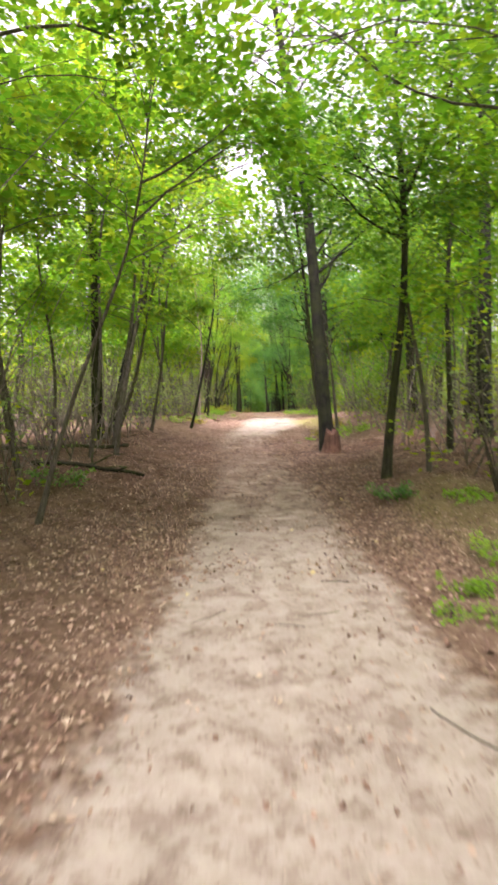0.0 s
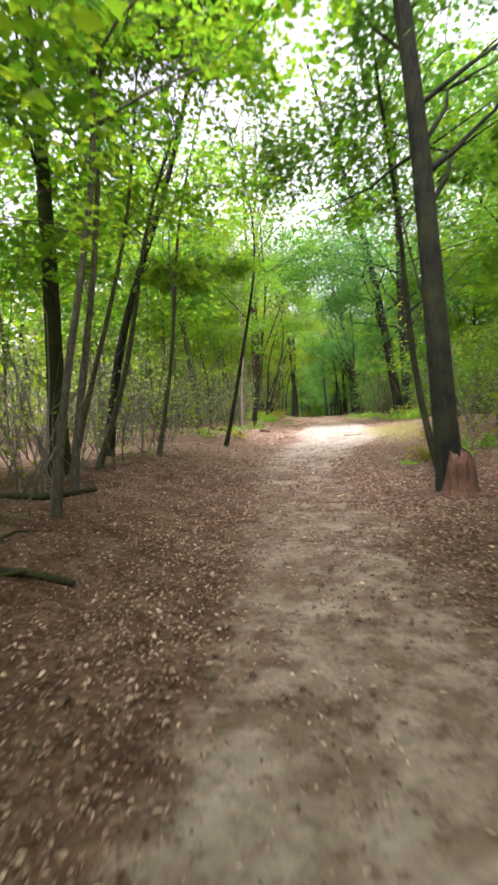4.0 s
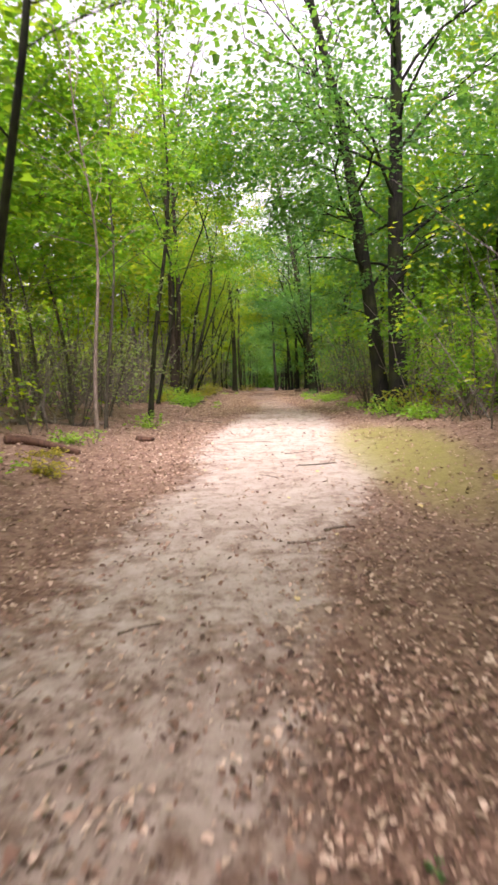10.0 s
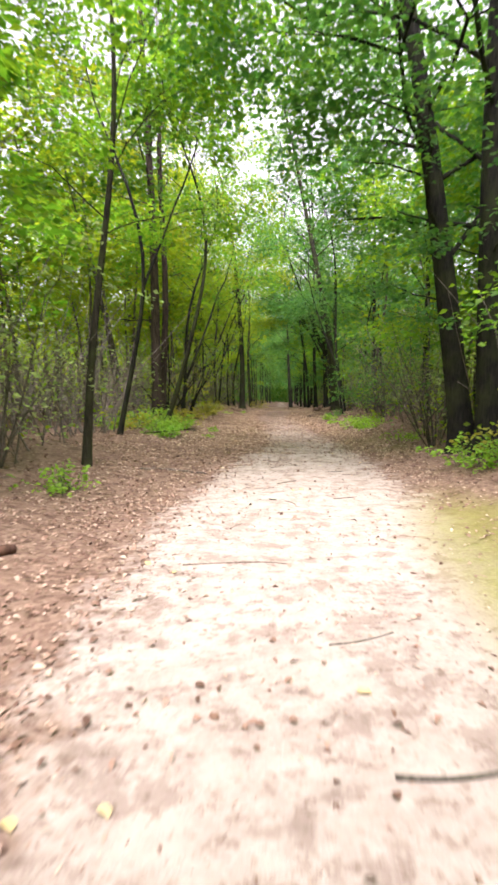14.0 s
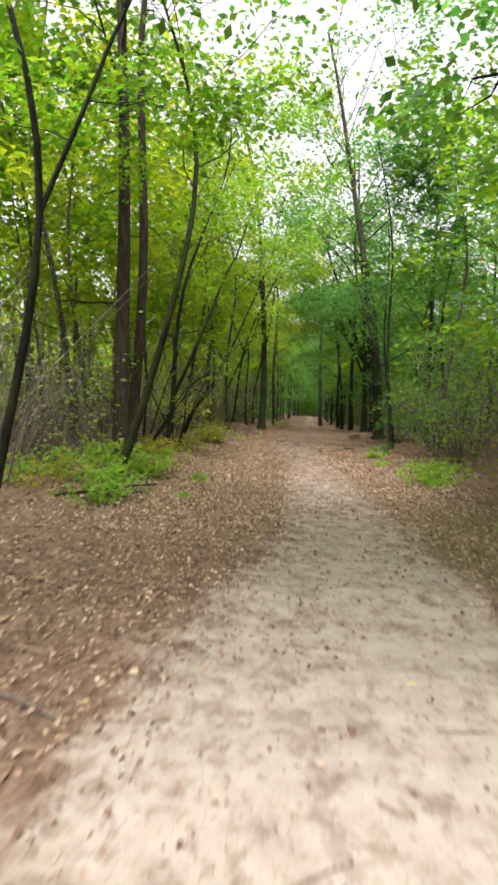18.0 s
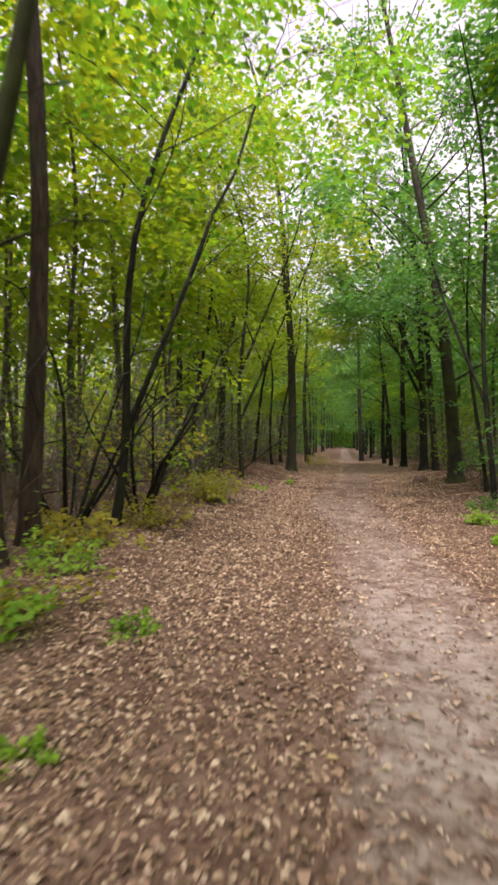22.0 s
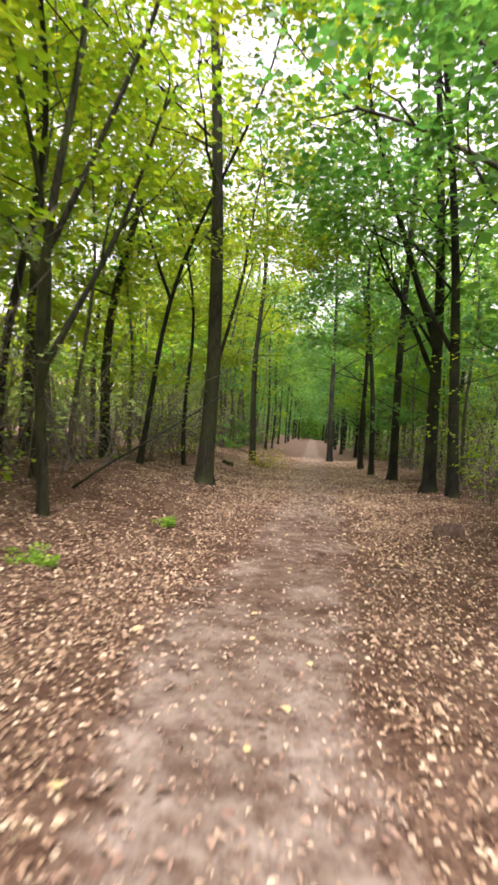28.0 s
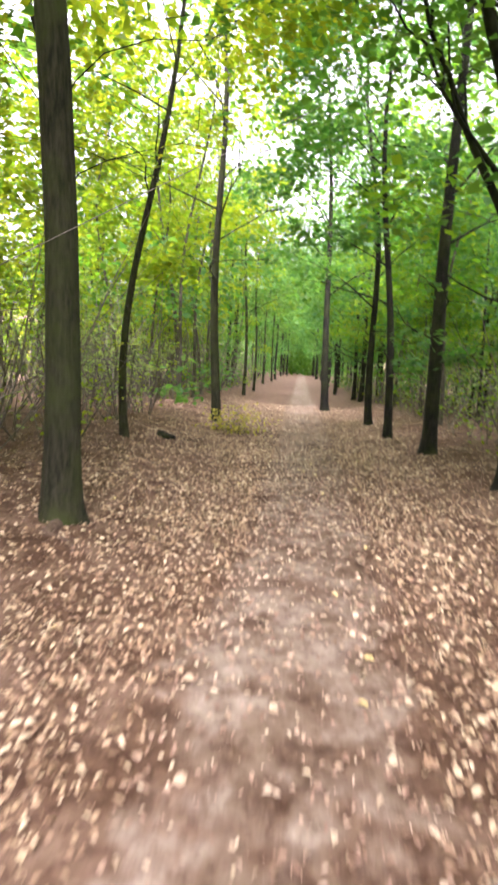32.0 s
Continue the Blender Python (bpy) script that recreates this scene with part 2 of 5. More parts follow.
# the LITTER colours at about half strength, for the stretch under the oak
LITTER_DARK = leaf_material("litter_dark", [(0.05, 0.028, 0.018), (0.085, 0.05, 0.032), (0.12, 0.072, 0.047), (0.17, 0.105, 0.07), (0.25, 0.165, 0.11), (0.4, 0.3, 0.21)],
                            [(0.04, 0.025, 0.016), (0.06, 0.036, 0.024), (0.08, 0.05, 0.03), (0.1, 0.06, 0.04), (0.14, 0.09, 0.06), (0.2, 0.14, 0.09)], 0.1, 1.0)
LITTER_YELLOW = leaf_material("litter_yellow", [(0.5, 0.37, 0.13), (0.58, 0.46, 0.2), (0.6, 0.5, 0.3)], [(0.4, 0.3, 0.08), (0.5, 0.4, 0.12), (0.4, 0.3, 0.12)], 0.15)
ROOT = bark_material("root_bark", (0.05, 0.032, 0.024), (0.17, 0.115, 0.085), 0.05, 1.2)
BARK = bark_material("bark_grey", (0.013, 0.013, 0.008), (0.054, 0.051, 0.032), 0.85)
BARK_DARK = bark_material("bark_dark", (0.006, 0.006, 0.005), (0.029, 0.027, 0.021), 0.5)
BARK_PINE = bark_material("bark_pine", (0.022, 0.016, 0.012), (0.085, 0.062, 0.047), 0.15, 0.7)
BARK_THIN = bark_material("bark_thin", (0.045, 0.04, 0.031), (0.18, 0.16, 0.128), 0.45, 1.6)
DEAD = bark_material("dead_wood", (0.12, 0.095, 0.072), (0.36, 0.295, 0.24), 0.1, 1.4)
TWIGS = bark_material("bare_twigs", (0.09, 0.078, 0.063), (0.32, 0.28, 0.235), 0.25, 1.6)
STUMP = bark_material("stump_wood", (0.05, 0.026, 0.017), (0.16, 0.088, 0.058), 0.05, 0.6)
GROUND = ground_material()

# ---- the lie of the land ----
rng = np.random.default_rng(7)
Y_AT = np.array([-60, 0, 4, 8, 13, 17, 22, 24.5, 30, 36, 40, 46, 50, 55, 65, 83, 140, 220, 900])
Z_AT = np.array([0.8, -0.12, -0.33, -0.42, -0.5, -0.6, -0.6, -0.65, -1.05, -1.46, -1.67, -1.97, -2.25, -2.6, -3.45, -5.2, -9.4, -13.5, -14])
WAVES = [(rng.normal(0, 1, 2) * k, rng.uniform(0, 6.28), a) for k, a, many in ((0.7, 0.02, 5), (2.2, 0.011, 6), (6.0, 0.005, 6)) for _ in range(many)]

RIDGES = [(25.7, 0.02), (27.2, 0.025), (29.3, 0.03), (30.9, 0.035), (32.3, 0.04), (33.6, 0.03), (36.4, 0.03)]


def profile(y):
    return sum(np.interp(y + d, Y_AT, Z_AT) for d in (-1.6, -0.8, 0, 0.8, 1.6)) / 5


def step(v, a, b):
    t = np.clip((v - a) / (b - a), 0, 1)
    return t * t * (3 - 2 * t)


def height(x, y):
    """The ground's height: a gentle downhill, with low banks on both sides of the path and small hummocks."""
    x, y = np.asarray(x, float), np.asarray(y, float)
    z = profile(y) + 0.35 * step(-x, 1.0, 3.6) + 0.2 * step(x, 1.4, 3.6)
    # low ridges of trodden sand across the path
    for ry, rise in RIDGES:
        z = z + rise * np.exp(-((y - ry - 0.14 * np.sin(1.7 * x + 3 * ry)) / 0.2) ** 2) * (1 - step(np.abs(x - 0.5), 0.7, 1.5))
    side = 0.6 + 0.9 * step(np.abs(x), 1.2, 3.5)
    for k, ph, a in WAVES:
        z = z + a * side * np.sin(k[0] * x + k[1] * y + ph)
    return z


def ground_z(x, y):
    return float(height(x, y))


SAND_Y = [-40, 0, 4, 8, 12, 16, 19, 22, 26, 30, 33, 37, 41, 44, 48, 52, 60, 150]
SAND_C = [0.2, 0.2, 0.15, 0.0, -0.1, -0.5, -0.3, 0.5, 0.4, 0.6, 0.8, 0.45, 0.2, -0.25, 0.0, 0.2, 0.15, 0.1]
SAND_W = [1.1, 1.15, 0.9, 0.85, 0.85, 0.85, 0.95, 1.15, 1.3, 1.15, 0.85, 0.7, 0.6, 0.65, 0.6, 0.55, 0.6, 0.6]
SAND_S = [1, 1, 0.95, 0.85, 0.6, 0.48, 0.62, 1, 1, 0.75, 0.62, 0.52, 0.5, 0.62, 0.55, 0.45, 0.45, 0.4]


def sand_mask(x, y):
    c, w, s = (np.interp(y, SAND_Y, some) for some in (SAND_C, SAND_W, SAND_S))
    return s * (1 - step(np.abs(x - c), 0.55 * w, 1.45 * w))


def moss_mask(x, y):
    a = 1 - step(np.hypot((x - 2.0) / 0.85, (y - 23.6) / 3.9), 0.55, 1.15)
    b = 0.45 * (1 - step(np.hypot((x - 2.1) / 0.8, (y - 33.0) / 2.6), 0.5, 1.1))
    c = 0.4 * (1 - step(np.hypot((x - 2.6) / 0.9, (y - 7.0) / 3.0), 0.5, 1.1))
    return np.clip(a + b + c, 0, 1)


def dark_mask(x, y):
    """Where the soil is darker: under the big oak, along the last stretch, left of the start."""
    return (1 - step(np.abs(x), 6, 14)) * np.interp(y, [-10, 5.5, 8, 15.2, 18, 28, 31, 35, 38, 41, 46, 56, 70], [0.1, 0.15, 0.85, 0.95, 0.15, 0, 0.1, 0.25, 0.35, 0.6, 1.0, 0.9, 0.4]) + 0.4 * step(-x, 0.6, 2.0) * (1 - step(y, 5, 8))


# openings in the crowns: x, y, radius
GAPS = [(-4.5, 31.0, 3.2), (-2.5, 38.0, 2.2), (0.4, 22.5, 4.6), (-4.2, 19.0, 4.2), (0.0, 12.0, 2.6), (7.0, 49.0, 3.6), (0.6, 64.0, 3.0), (4.8, 14.0, 3.2), (-5.0, 60.0, 4.4), (-7.5, 69.0, 4.0), (1.2, 74.0, 2.4), (-2.5, 52.5, 2.0),
        (8.5, 8.0, 4.2), (-9.0, 9.0, 4.2), (-7.5, 15.0, 2.6), (7.0, 43.5, 2.6), (-7.5, 47.5, 2.6), (-10.0, 42.0, 3.6), (5.5, 60.0, 3.0), (9.5, 70.0, 3.4), (-9.5, 24.0, 3.0), (9.0, 20.0, 2.6), (-5.0, 75.0, 3.0), (0.4, 36.0, 3.2), (0.2, 46.0, 2.4)]


def in_gap(x, y):
    """How far a place lies under one of the openings in the crowns."""
    open_to = np.zeros(np.shape(x))
    for gx, gy, gr in GAPS:
        open_to = np.maximum(open_to, 1 - step(np.hypot(x - gx, y - gy), 0.65 * gr, 1.15 * gr))
    return open_to


# ---- builders ----
def mesh_from(name, verts, faces, mat, smooth=True):
    """A mesh from arrays of vertices and of equal-sized faces."""
    verts, faces = np.asarray(verts, np.float32), np.asarray(faces, np.int32)
    me = bpy.data.meshes.new(name)
    n, k = faces.shape
    me.vertices.add(len(verts))
    me.vertices.foreach_set("co", verts.ravel())
    me.loops.add(n * k)
    me.loops.foreach_set("vertex_index", faces.ravel())
    me.polygons.add(n)
    me.polygons.foreach_set("loop_start", np.arange(0, n * k, k, dtype=np.int32))
    me.update(calc_edges=True)
    if smooth:
        me.polygons.foreach_set("use_smooth", np.ones(n, bool))
    me.materials.append(mat)
    return me


def part(name, me, parent, label=""):
    ob = new(name, me)
    ob.parent = parent
    return tagged(ob, label)


def tube(pts, radii, sides=8, ripple=0.0, r=None):
    """Vertices and quads of a tapered, bent round bar, closed at its tip."""
    pts, radii = np.asarray(pts, float), np.asarray(radii, float)
    ahead = np.gradient(pts, axis=0)
    ahead /= np.linalg.norm(ahead, axis=1, keepdims=True) + 1e-9
    ref = np.array([1.0, 0.13, 0.07]) if abs(ahead[0][0]) < 0.8 else np.array([0.1, 1.0, 0.05])
    u = np.cross(ahead, ref)
    u /= np.linalg.norm(u, axis=1, keepdims=True) + 1e-9
    w = np.cross(ahead, u)
    a = np.linspace(0, 2 * np.pi, sides, endpoint=False)
    rr = radii[:, None] * np.ones(sides)
    if ripple and r is not None:
        rr = rr * (1 + ripple * r.normal(0, 1, sides)[None] + 0.5 * ripple * r.normal(0, 1, rr.shape))
    v = pts[:, None] + rr[..., None] * (np.cos(a)[None, :, None] * u[:, None] + np.sin(a)[None, :, None] * w[:, None])
    i, j = np.meshgrid(np.arange(len(pts) - 1), np.arange(sides), indexing="ij")
    f = np.stack([i * sides + j, i * sides + (j + 1) % sides, (i + 1) * sides + (j + 1) % sides, (i + 1) * sides + j], -1).reshape(-1, 4)
    return v.reshape(-1, 3), f


def join(pieces):
    vs, fs, base = [], [], 0
    for v, f in pieces:
        vs.append(v)
        fs.append(f + base)
        base += len(v)
    return np.concatenate(vs), np.concatenate(fs)


def leaf_blades(centres, ahead, normal, length, width, r, curl=0.12):
    """Folded leaf blades of two triangles each."""
    n = len(centres)
    ahead = ahead / (np.linalg.norm(ahead, axis=1, keepdims=True) + 1e-9)
    side = np.cross(normal, ahead)
    side /= np.linalg.norm(side, axis=1, keepdims=True) + 1e-9
    up = np.cross(ahead, side)
    le, wi = length[:, None], width[:, None]
    fold = curl * wi * r.uniform(0.3, 1.6, (n, 1))
    mid = centres + ahead * le * r.uniform(0.38, 0.55, (n, 1))
    v = np.stack([centres, mid + side * wi / 2 + up * fold, centres + ahead * le - up * fold * 0.6, mid - side * wi / 2 + up * fold], 1)
    k = 4 * np.arange(n)[:, None]
    f = np.concatenate([k + [0, 1, 2], k + [0, 2, 3]], 0)
    return v.reshape(-1, 3), f


def oval_blades(centres, ahead, normal, length, width, r, curl=0.14):
    """Folded leaf blades with a rounded outline, four triangles each."""
    n = len(centres)
    ahead = ahead / (np.linalg.norm(ahead, axis=1, keepdims=True) + 1e-9)
    side = np.cross(normal, ahead)
    side /= np.linalg.norm(side, axis=1, keepdims=True) + 1e-9
    up = np.cross(ahead, side)
    le, wi = length[:, None], width[:, None]
    fold = curl * wi * r.uniform(0.3, 1.8, (n, 1))
    a, b = centres + ahead * le * 0.3, centres + ahead * le * r.uniform(0.62, 0.74, (n, 1))
    wb = wi * r.uniform(0.36, 0.5, (n, 1))
    v = np.stack([centres, a + side * wi * 0.45 + up * fold, b + side * wb + up * fold * 0.7, centres + ahead * le - up * fold,
                  b - side * wb + up * fold * 0.7, a - side * wi * 0.45 + up * fold], 1)
    v = v + r.normal(0, 0.07, v.shape) * wi[:, None] * [1, 1, 0.5]
    k = 6 * np.arange(n)[:, None]
    f = np.concatenate([k + t for t in ([0, 1, 5], [1, 2, 4], [1, 4, 5], [2, 3, 4])], 0)
    return v.reshape(-1, 3), f


def spray(centre, direction, reach, count, r, leaf, droop=0.25, oval=False):
    """One flat spray of foliage at a branch's end: leaves along a few twigs that fan out."""
    d = direction / (np.linalg.norm(direction) + 1e-9)
    flat = np.array([d[0], d[1], 0.25 * d[2]])
    flat /= np.linalg.norm(flat) + 1e-9
    side = np.cross([0, 0, 1.0], flat)
    side /= np.linalg.norm(side) + 1e-9
    a = r.uniform(-1.25, 1.25, count)
    t = np.sqrt(r.uniform(0.02, 1, count))
    out = np.cos(a)[:, None] * flat + np.sin(a)[:, None] * side
    pos = centre + out * (t * reach)[:, None]
    pos[:, 2] += -droop * reach * t**2 + r.normal(0, 0.19 * reach, count)
    turn = r.normal(0, 0.8, count)
    ahead = np.cos(turn)[:, None] * out + np.sin(turn)[:, None] * np.cross([0, 0, 1.0], out)
    ahead[:, 2] += r.normal(-0.25, 0.3, count)
    normal = np.stack([r.normal(0, 0.6, count), r.normal(0, 0.6, count), np.ones(count)], 1)
    size = leaf * r.uniform(0.65, 1.25, count)
    return (oval_blades if oval else leaf_blades)(pos, ahead, normal, size, size * r.uniform(0.55, 0.8, count), r)


def trunk_line(tall, lean, bend, r, wobble=0.05, steps=14):
    """The centre line of a trunk: leaning by lean (x, y) a metre, bending on by bend with height."""
    h = np.concatenate([[0, 0.1, 0.2, 0.32, 0.5, 0.8], np.linspace(1.3, tall, steps - 2)])
    f = h / tall
    x = lean[0] * h + bend[0] * f**2 * tall + wobble * np.sin(2.3 * f * 3 + r.uniform(0, 6)) * f * tall * 0.18
    y = lean[1] * h + bend[1] * f**2 * tall + wobble * np.sin(2.1 * f * 3 + r.uniform(0, 6)) * f * tall * 0.18
    return np.stack([x, y, h - 0.12], 1), f


def branch_line(start, azimuth, rise, length, r, steps=6, sag=0.12):
    t = np.linspace(0, 1, steps)
    swing = azimuth + r.normal(0, 0.6) * t + 0.3 * np.sin(5 * t + r.uniform(0, 6)) * t
    x = start[0] + np.cos(swing) * t * length * np.cos(rise)
    y = start[1] + np.sin(swing) * t * length * np.cos(rise)
    z = start[2] + t * length * np.sin(rise) - sag * length * t**2 + r.normal(0, 0.02, steps) * length * t
    return np.stack([x, y, z], 1)


def make_tree(seed, tall, radius, lean=(0, 0), bend=(0, 0), bark=None, leaves=None, crown_from=2.6, spread=2.0, limbs=9, leaf=0.12, count=3000,
              name="tree", label="", group="", split_limbs=True, keep=None, fork=0.0, fork_to=None, flare=1.5, wobble=0.05, rise=(0.25, 0.95), top=1.0, oval=False, spot=None, arms=()):
    """A tree with its trunk, limbs and leafy crown, standing at the origin. keep: azimuth range (centre, width) of the limbs."""
    r = np.random.default_rng(seed)
    root = new(name)
    tagged(root, label, "tree", group)
    line, f = trunk_line(tall, lean, bend, r, wobble)
    rad = radius * (1 - 0.82 * f**0.9) * (1 + (flare - 1) * np.exp(-f * tall / 0.24))
    sides = 12 if radius > 0.09 and split_limbs else 7
    pieces = [tube(line, rad, sides, 0.03, np.random.default_rng(seed + 5000))]
    r.normal(0, 1, sides * 15)
    if radius > 0.09 and split_limbs:
        # the foot spreads into root ridges
        v = pieces[0][0]
        ring = v[:12 * len(line)].reshape(-1, 12, 3)
        swell = 1 + 0.3 * np.exp(-f * tall / 0.2)[:, None] * np.cos(3 * np.arange(12) / 12 * 2 * math.pi + seed)
        ring[:, :, :2] = line[:, None, :2] + (ring[:, :, :2] - line[:, None, :2]) * swell[:, :, None]
    forks = []
    if fork:
        at = int(np.searchsorted(f * tall, fork))
        start = line[at]
        az = r.uniform(0, 6.28) if fork_to is None else fork_to
        second = branch_line(start, az, 1.15, (tall - fork) * 0.85, r, 9, -0.1)
        pieces.append(tube(second, rad[at] * 0.78 * np.linspace(1, 0.15, 9), 8, 0.03, r))
        forks.append((second, rad[at] * 0.78))
    limb_meshes, tips = [], []
    for i in range(limbs):
        h = crown_from + (tall * 0.97 - crown_from) * ((i + r.uniform(0.1, 0.9)) / limbs) ** 0.9
        src, srad, lo = line, rad, 0
        if forks and r.random() < 0.4 and h > fork + 0.4:
            src, srad = forks[0][0], forks[0][1] * np.linspace(1, 0.15, 9)
        start = np.array([np.interp(h, src[:, 2], src[:, k]) for k in range(3)])
        start[2] = min(h, src[-1, 2])
        base = float(np.interp(h, src[:, 2], srad))
        rel = (h - crown_from) / max(0.1, tall - crown_from)
        length = spread * (0.55 + 0.6 * math.sin(math.pi * min(1, 0.22 + 0.72 * rel))) * r.uniform(0.7, 1.2) * (1 - (1 - top) * rel)
        az = r.uniform(0, 6.28) if keep is None else keep[0] + r.uniform(-keep[1], keep[1])
        up = r.uniform(*rise) + 0.5 * rel
        b = branch_line(start, az, up, length, r)
        lp = [tube(b, np.linspace(max(0.3 * base, 0.007), 0.004, 6), 6 if radius > 0.09 and split_limbs else 4 if split_limbs else 3)]
        dirn = b[-1] - b[2]
        tips.append((b[-1], dirn, 0.42 * length))
        if count > 9000:
            tips.append((b[3], dirn, 0.4 * length))
        for s in range(3 if split_limbs else 2):
            k = r.integers(2, 5)
            c = branch_line(b[k], az + r.choice([-1, 1]) * r.uniform(0.5, 1.2), up * 0.6, length * r.uniform(0.35, 0.6), r, 4)
            lp.append(tube(c, np.linspace(max(0.16 * base, 0.005), 0.003, 4), 3))
            tips.append((c[-1], c[-1] - c[0], 0.36 * length))
        limb_meshes.append(join(lp))
    for h, az, up, length, thick, bare in arms:
        start = np.array([np.interp(h, line[:, 2], line[:, k]) for k in range(3)])
        b = branch_line(start, az, up, length, r, 8, 0.05 if bare else -0.12)
        lp = [tube(b, thick * np.linspace(1, 0.25, 8), 7, 0.04, r)]
        for s in range(4):
            k = int(r.integers(3, 8))
            c = branch_line(b[k], az + r.choice([-1, 1]) * r.uniform(0.4, 1.1), up + r.uniform(-0.3, 0.5), length * r.uniform(0.2, 0.45), r, 5)
            lp.append(tube(c, thick * 0.35 * np.linspace(1, 0.3, 5), 4))
            if not bare:
                tips.append((c[-1], c[-1] - c[0], 0.3 * length))
        if not bare:
            tips.append((b[-1], b[-1] - b[-3], 0.3 * length))
        limb_meshes.append(join(lp))
    tips.append((line[-1], np.array([r.normal(), r.normal(), 1.0]), 0.4 * spread))
    if split_limbs:
        part("trunk", mesh_from("trunk", *join(pieces), bark), root)
        for lm in limb_meshes:
            part("limb", mesh_from("limb", *lm, bark), root)
    else:
        part("trunk", mesh_from("trunk", *join(pieces + limb_meshes), bark), root)
    if count and spot:
        # the canopy is open over the path beyond the big oak
        tips = [t for t in tips if not (abs(spot[0] + t[0][0] - 0.3) < 1.5 and t[0][2] > (2.5 if 17.5 < spot[1] + t[0][1] < 24.5 else 7.5) and 15.5 < spot[1] + t[0][1] < 34)] or tips[-1:]
    if count and spot:
        tips = [t for t in tips if not (t[0][2] > 5.2 and in_gap(spot[0] + t[0][0], spot[1] + t[0][1]) > 0.6)] or tips[-1:]
        # the highest boughs are thin
        full = len(tips)
        tips = [t for t in tips if t[0][2] < 9.0 or r.random() < 0.35] or tips[-1:]
        count = int(count * (0.25 + 0.75 * len(tips) / full))
        # no twigs hang into the walker's way
        tips = [t for t in tips if abs(spot[0] + t[0][0] - 0.1) > 1.5 + 0.5 * t[2] or t[0][2] > 3.6] or tips[-1:]
    if count:
        weight = np.array([t[2] for t in tips]) ** 1.6
        share = np.maximum(3, (count * weight / weight.sum()).astype(int))
        blades = [spray(c - 0.25 * reach * d / (np.linalg.norm(d) + 1e-9), d, max(0.25, reach), int(k), r, leaf, 0.25, oval) for (c, d, reach), k in zip(tips, share)]
        v, f = join(blades)
        if spot:
            # no leaves hang into the walker's way
            mid = v.reshape(-1, 4, 3).mean(1)
            v = v.reshape(-1, 4, 3)[(np.abs(spot[0] + mid[:, 0] - 0.1) > 1.7) | (mid[:, 2] > 3.9)].reshape(-1, 3)
            k = np.arange(0, len(v), 4)[:, None]
            f = np.concatenate([k + [0, 1, 2], k + [0, 2, 3]], 0)
        part("crown", mesh_from("crown", v, f, leaves, False), root)
    return root


def make_shrub(seed, tall, stems, radius, spread, bark, leaves, leaf, count, name="shrub", label="", group="", low=0.35):
    """A many-stemmed shrub: thin stems that lean outwards from one stool, with twigs and leaves."""
    r = np.random.default_rng(seed)
    root = tagged(new(name), label, "shrub", group)
    tips = []
    for i in range(stems):
        az = r.uniform(0, 6.28)
        start = np.array([0.09 * math.cos(az), 0.09 * math.sin(az), -0.08])
        b = branch_line(start, az, r.uniform(0.95, 1.42), tall * r.uniform(0.6, 1.05), r, 8, r.uniform(-0.05, 0.16))
        pieces = [tube(b, radius * r.uniform(0.6, 1.1) * np.linspace(1, 0.2, 8), 5, 0.04, r)]
        for s in range(4):
            k = r.integers(2, 8)
            if b[k][2] < low:
                continue
            c = branch_line(b[k], r.uniform(0, 6.28), r.uniform(0.1, 0.8), spread * r.uniform(0.3, 0.7), r, 4)
            pieces.append(tube(c, np.linspace(radius * 0.35, 0.003, 4), 3))
            tips.append((c[-1], c[-1] - c[0], 0.45 * spread))
        tips.append((b[-1], b[-1] - b[-3], 0.4 * spread))
        part("stem", mesh_from("stem", *join(pieces), bark), root)
    if count:
        k = max(3, count // len(tips))
        part("foliage", mesh_from("foliage", *join([spray(c, d, reach, k, r, leaf) for c, d, reach in tips]), leaves, False), root)
    return root


def make_herb(seed, tall, spread, fronds, leaves, leaf, name="herb", label="", group=""):
    """A low green plant: arching stalks with leaves along them."""
    r = np.random.default_rng(seed)
    root = tagged(new(name), label, "plant", group)
    pieces, blades = [], []
    for i in range(fronds):
        az = r.uniform(0, 6.28)
        foot = np.array([*(r.normal(0, 0.32, 2) * spread), 0])
        b = branch_line(foot - [0, 0, 0.03], az, r.uniform(0.7, 1.4), tall * r.uniform(0.7, 1.3), r, 5, 0.35)
        part("stalk", mesh_from("stalk", *tube(b, np.linspace(0.005, 0.002, 5), 3), BARK_THIN), root)
        for p0 in b[1:]:
            blades.append(spray(p0, b[-1] - b[0], 0.4 * tall * r.uniform(0.5, 1), 6, r, leaf))
    tagged(part("foliage", mesh_from("foliage", *join(blades), leaves, False), root), kind="stuff")
    return root


def stand(ob, x, y, turn=0.0, size=1.0, sink=0.03):
    """Sets a thing on the ground."""
    ob.matrix_basis = Matrix.LocRotScale((x, y, ground_z(x, y) - sink), Euler((0, 0, turn)), (size, size, size))
    return ob


def copy_to(ob, x, y, turn, size=1.0, sink=0.03):
    m = Matrix.LocRotScale((x, y, ground_z(x, y) - sink), Euler((0, 0, turn)), (size, size, size))
    made = copy_thing(ob, Matrix.Identity(4))
    made.matrix_basis = m
    return made


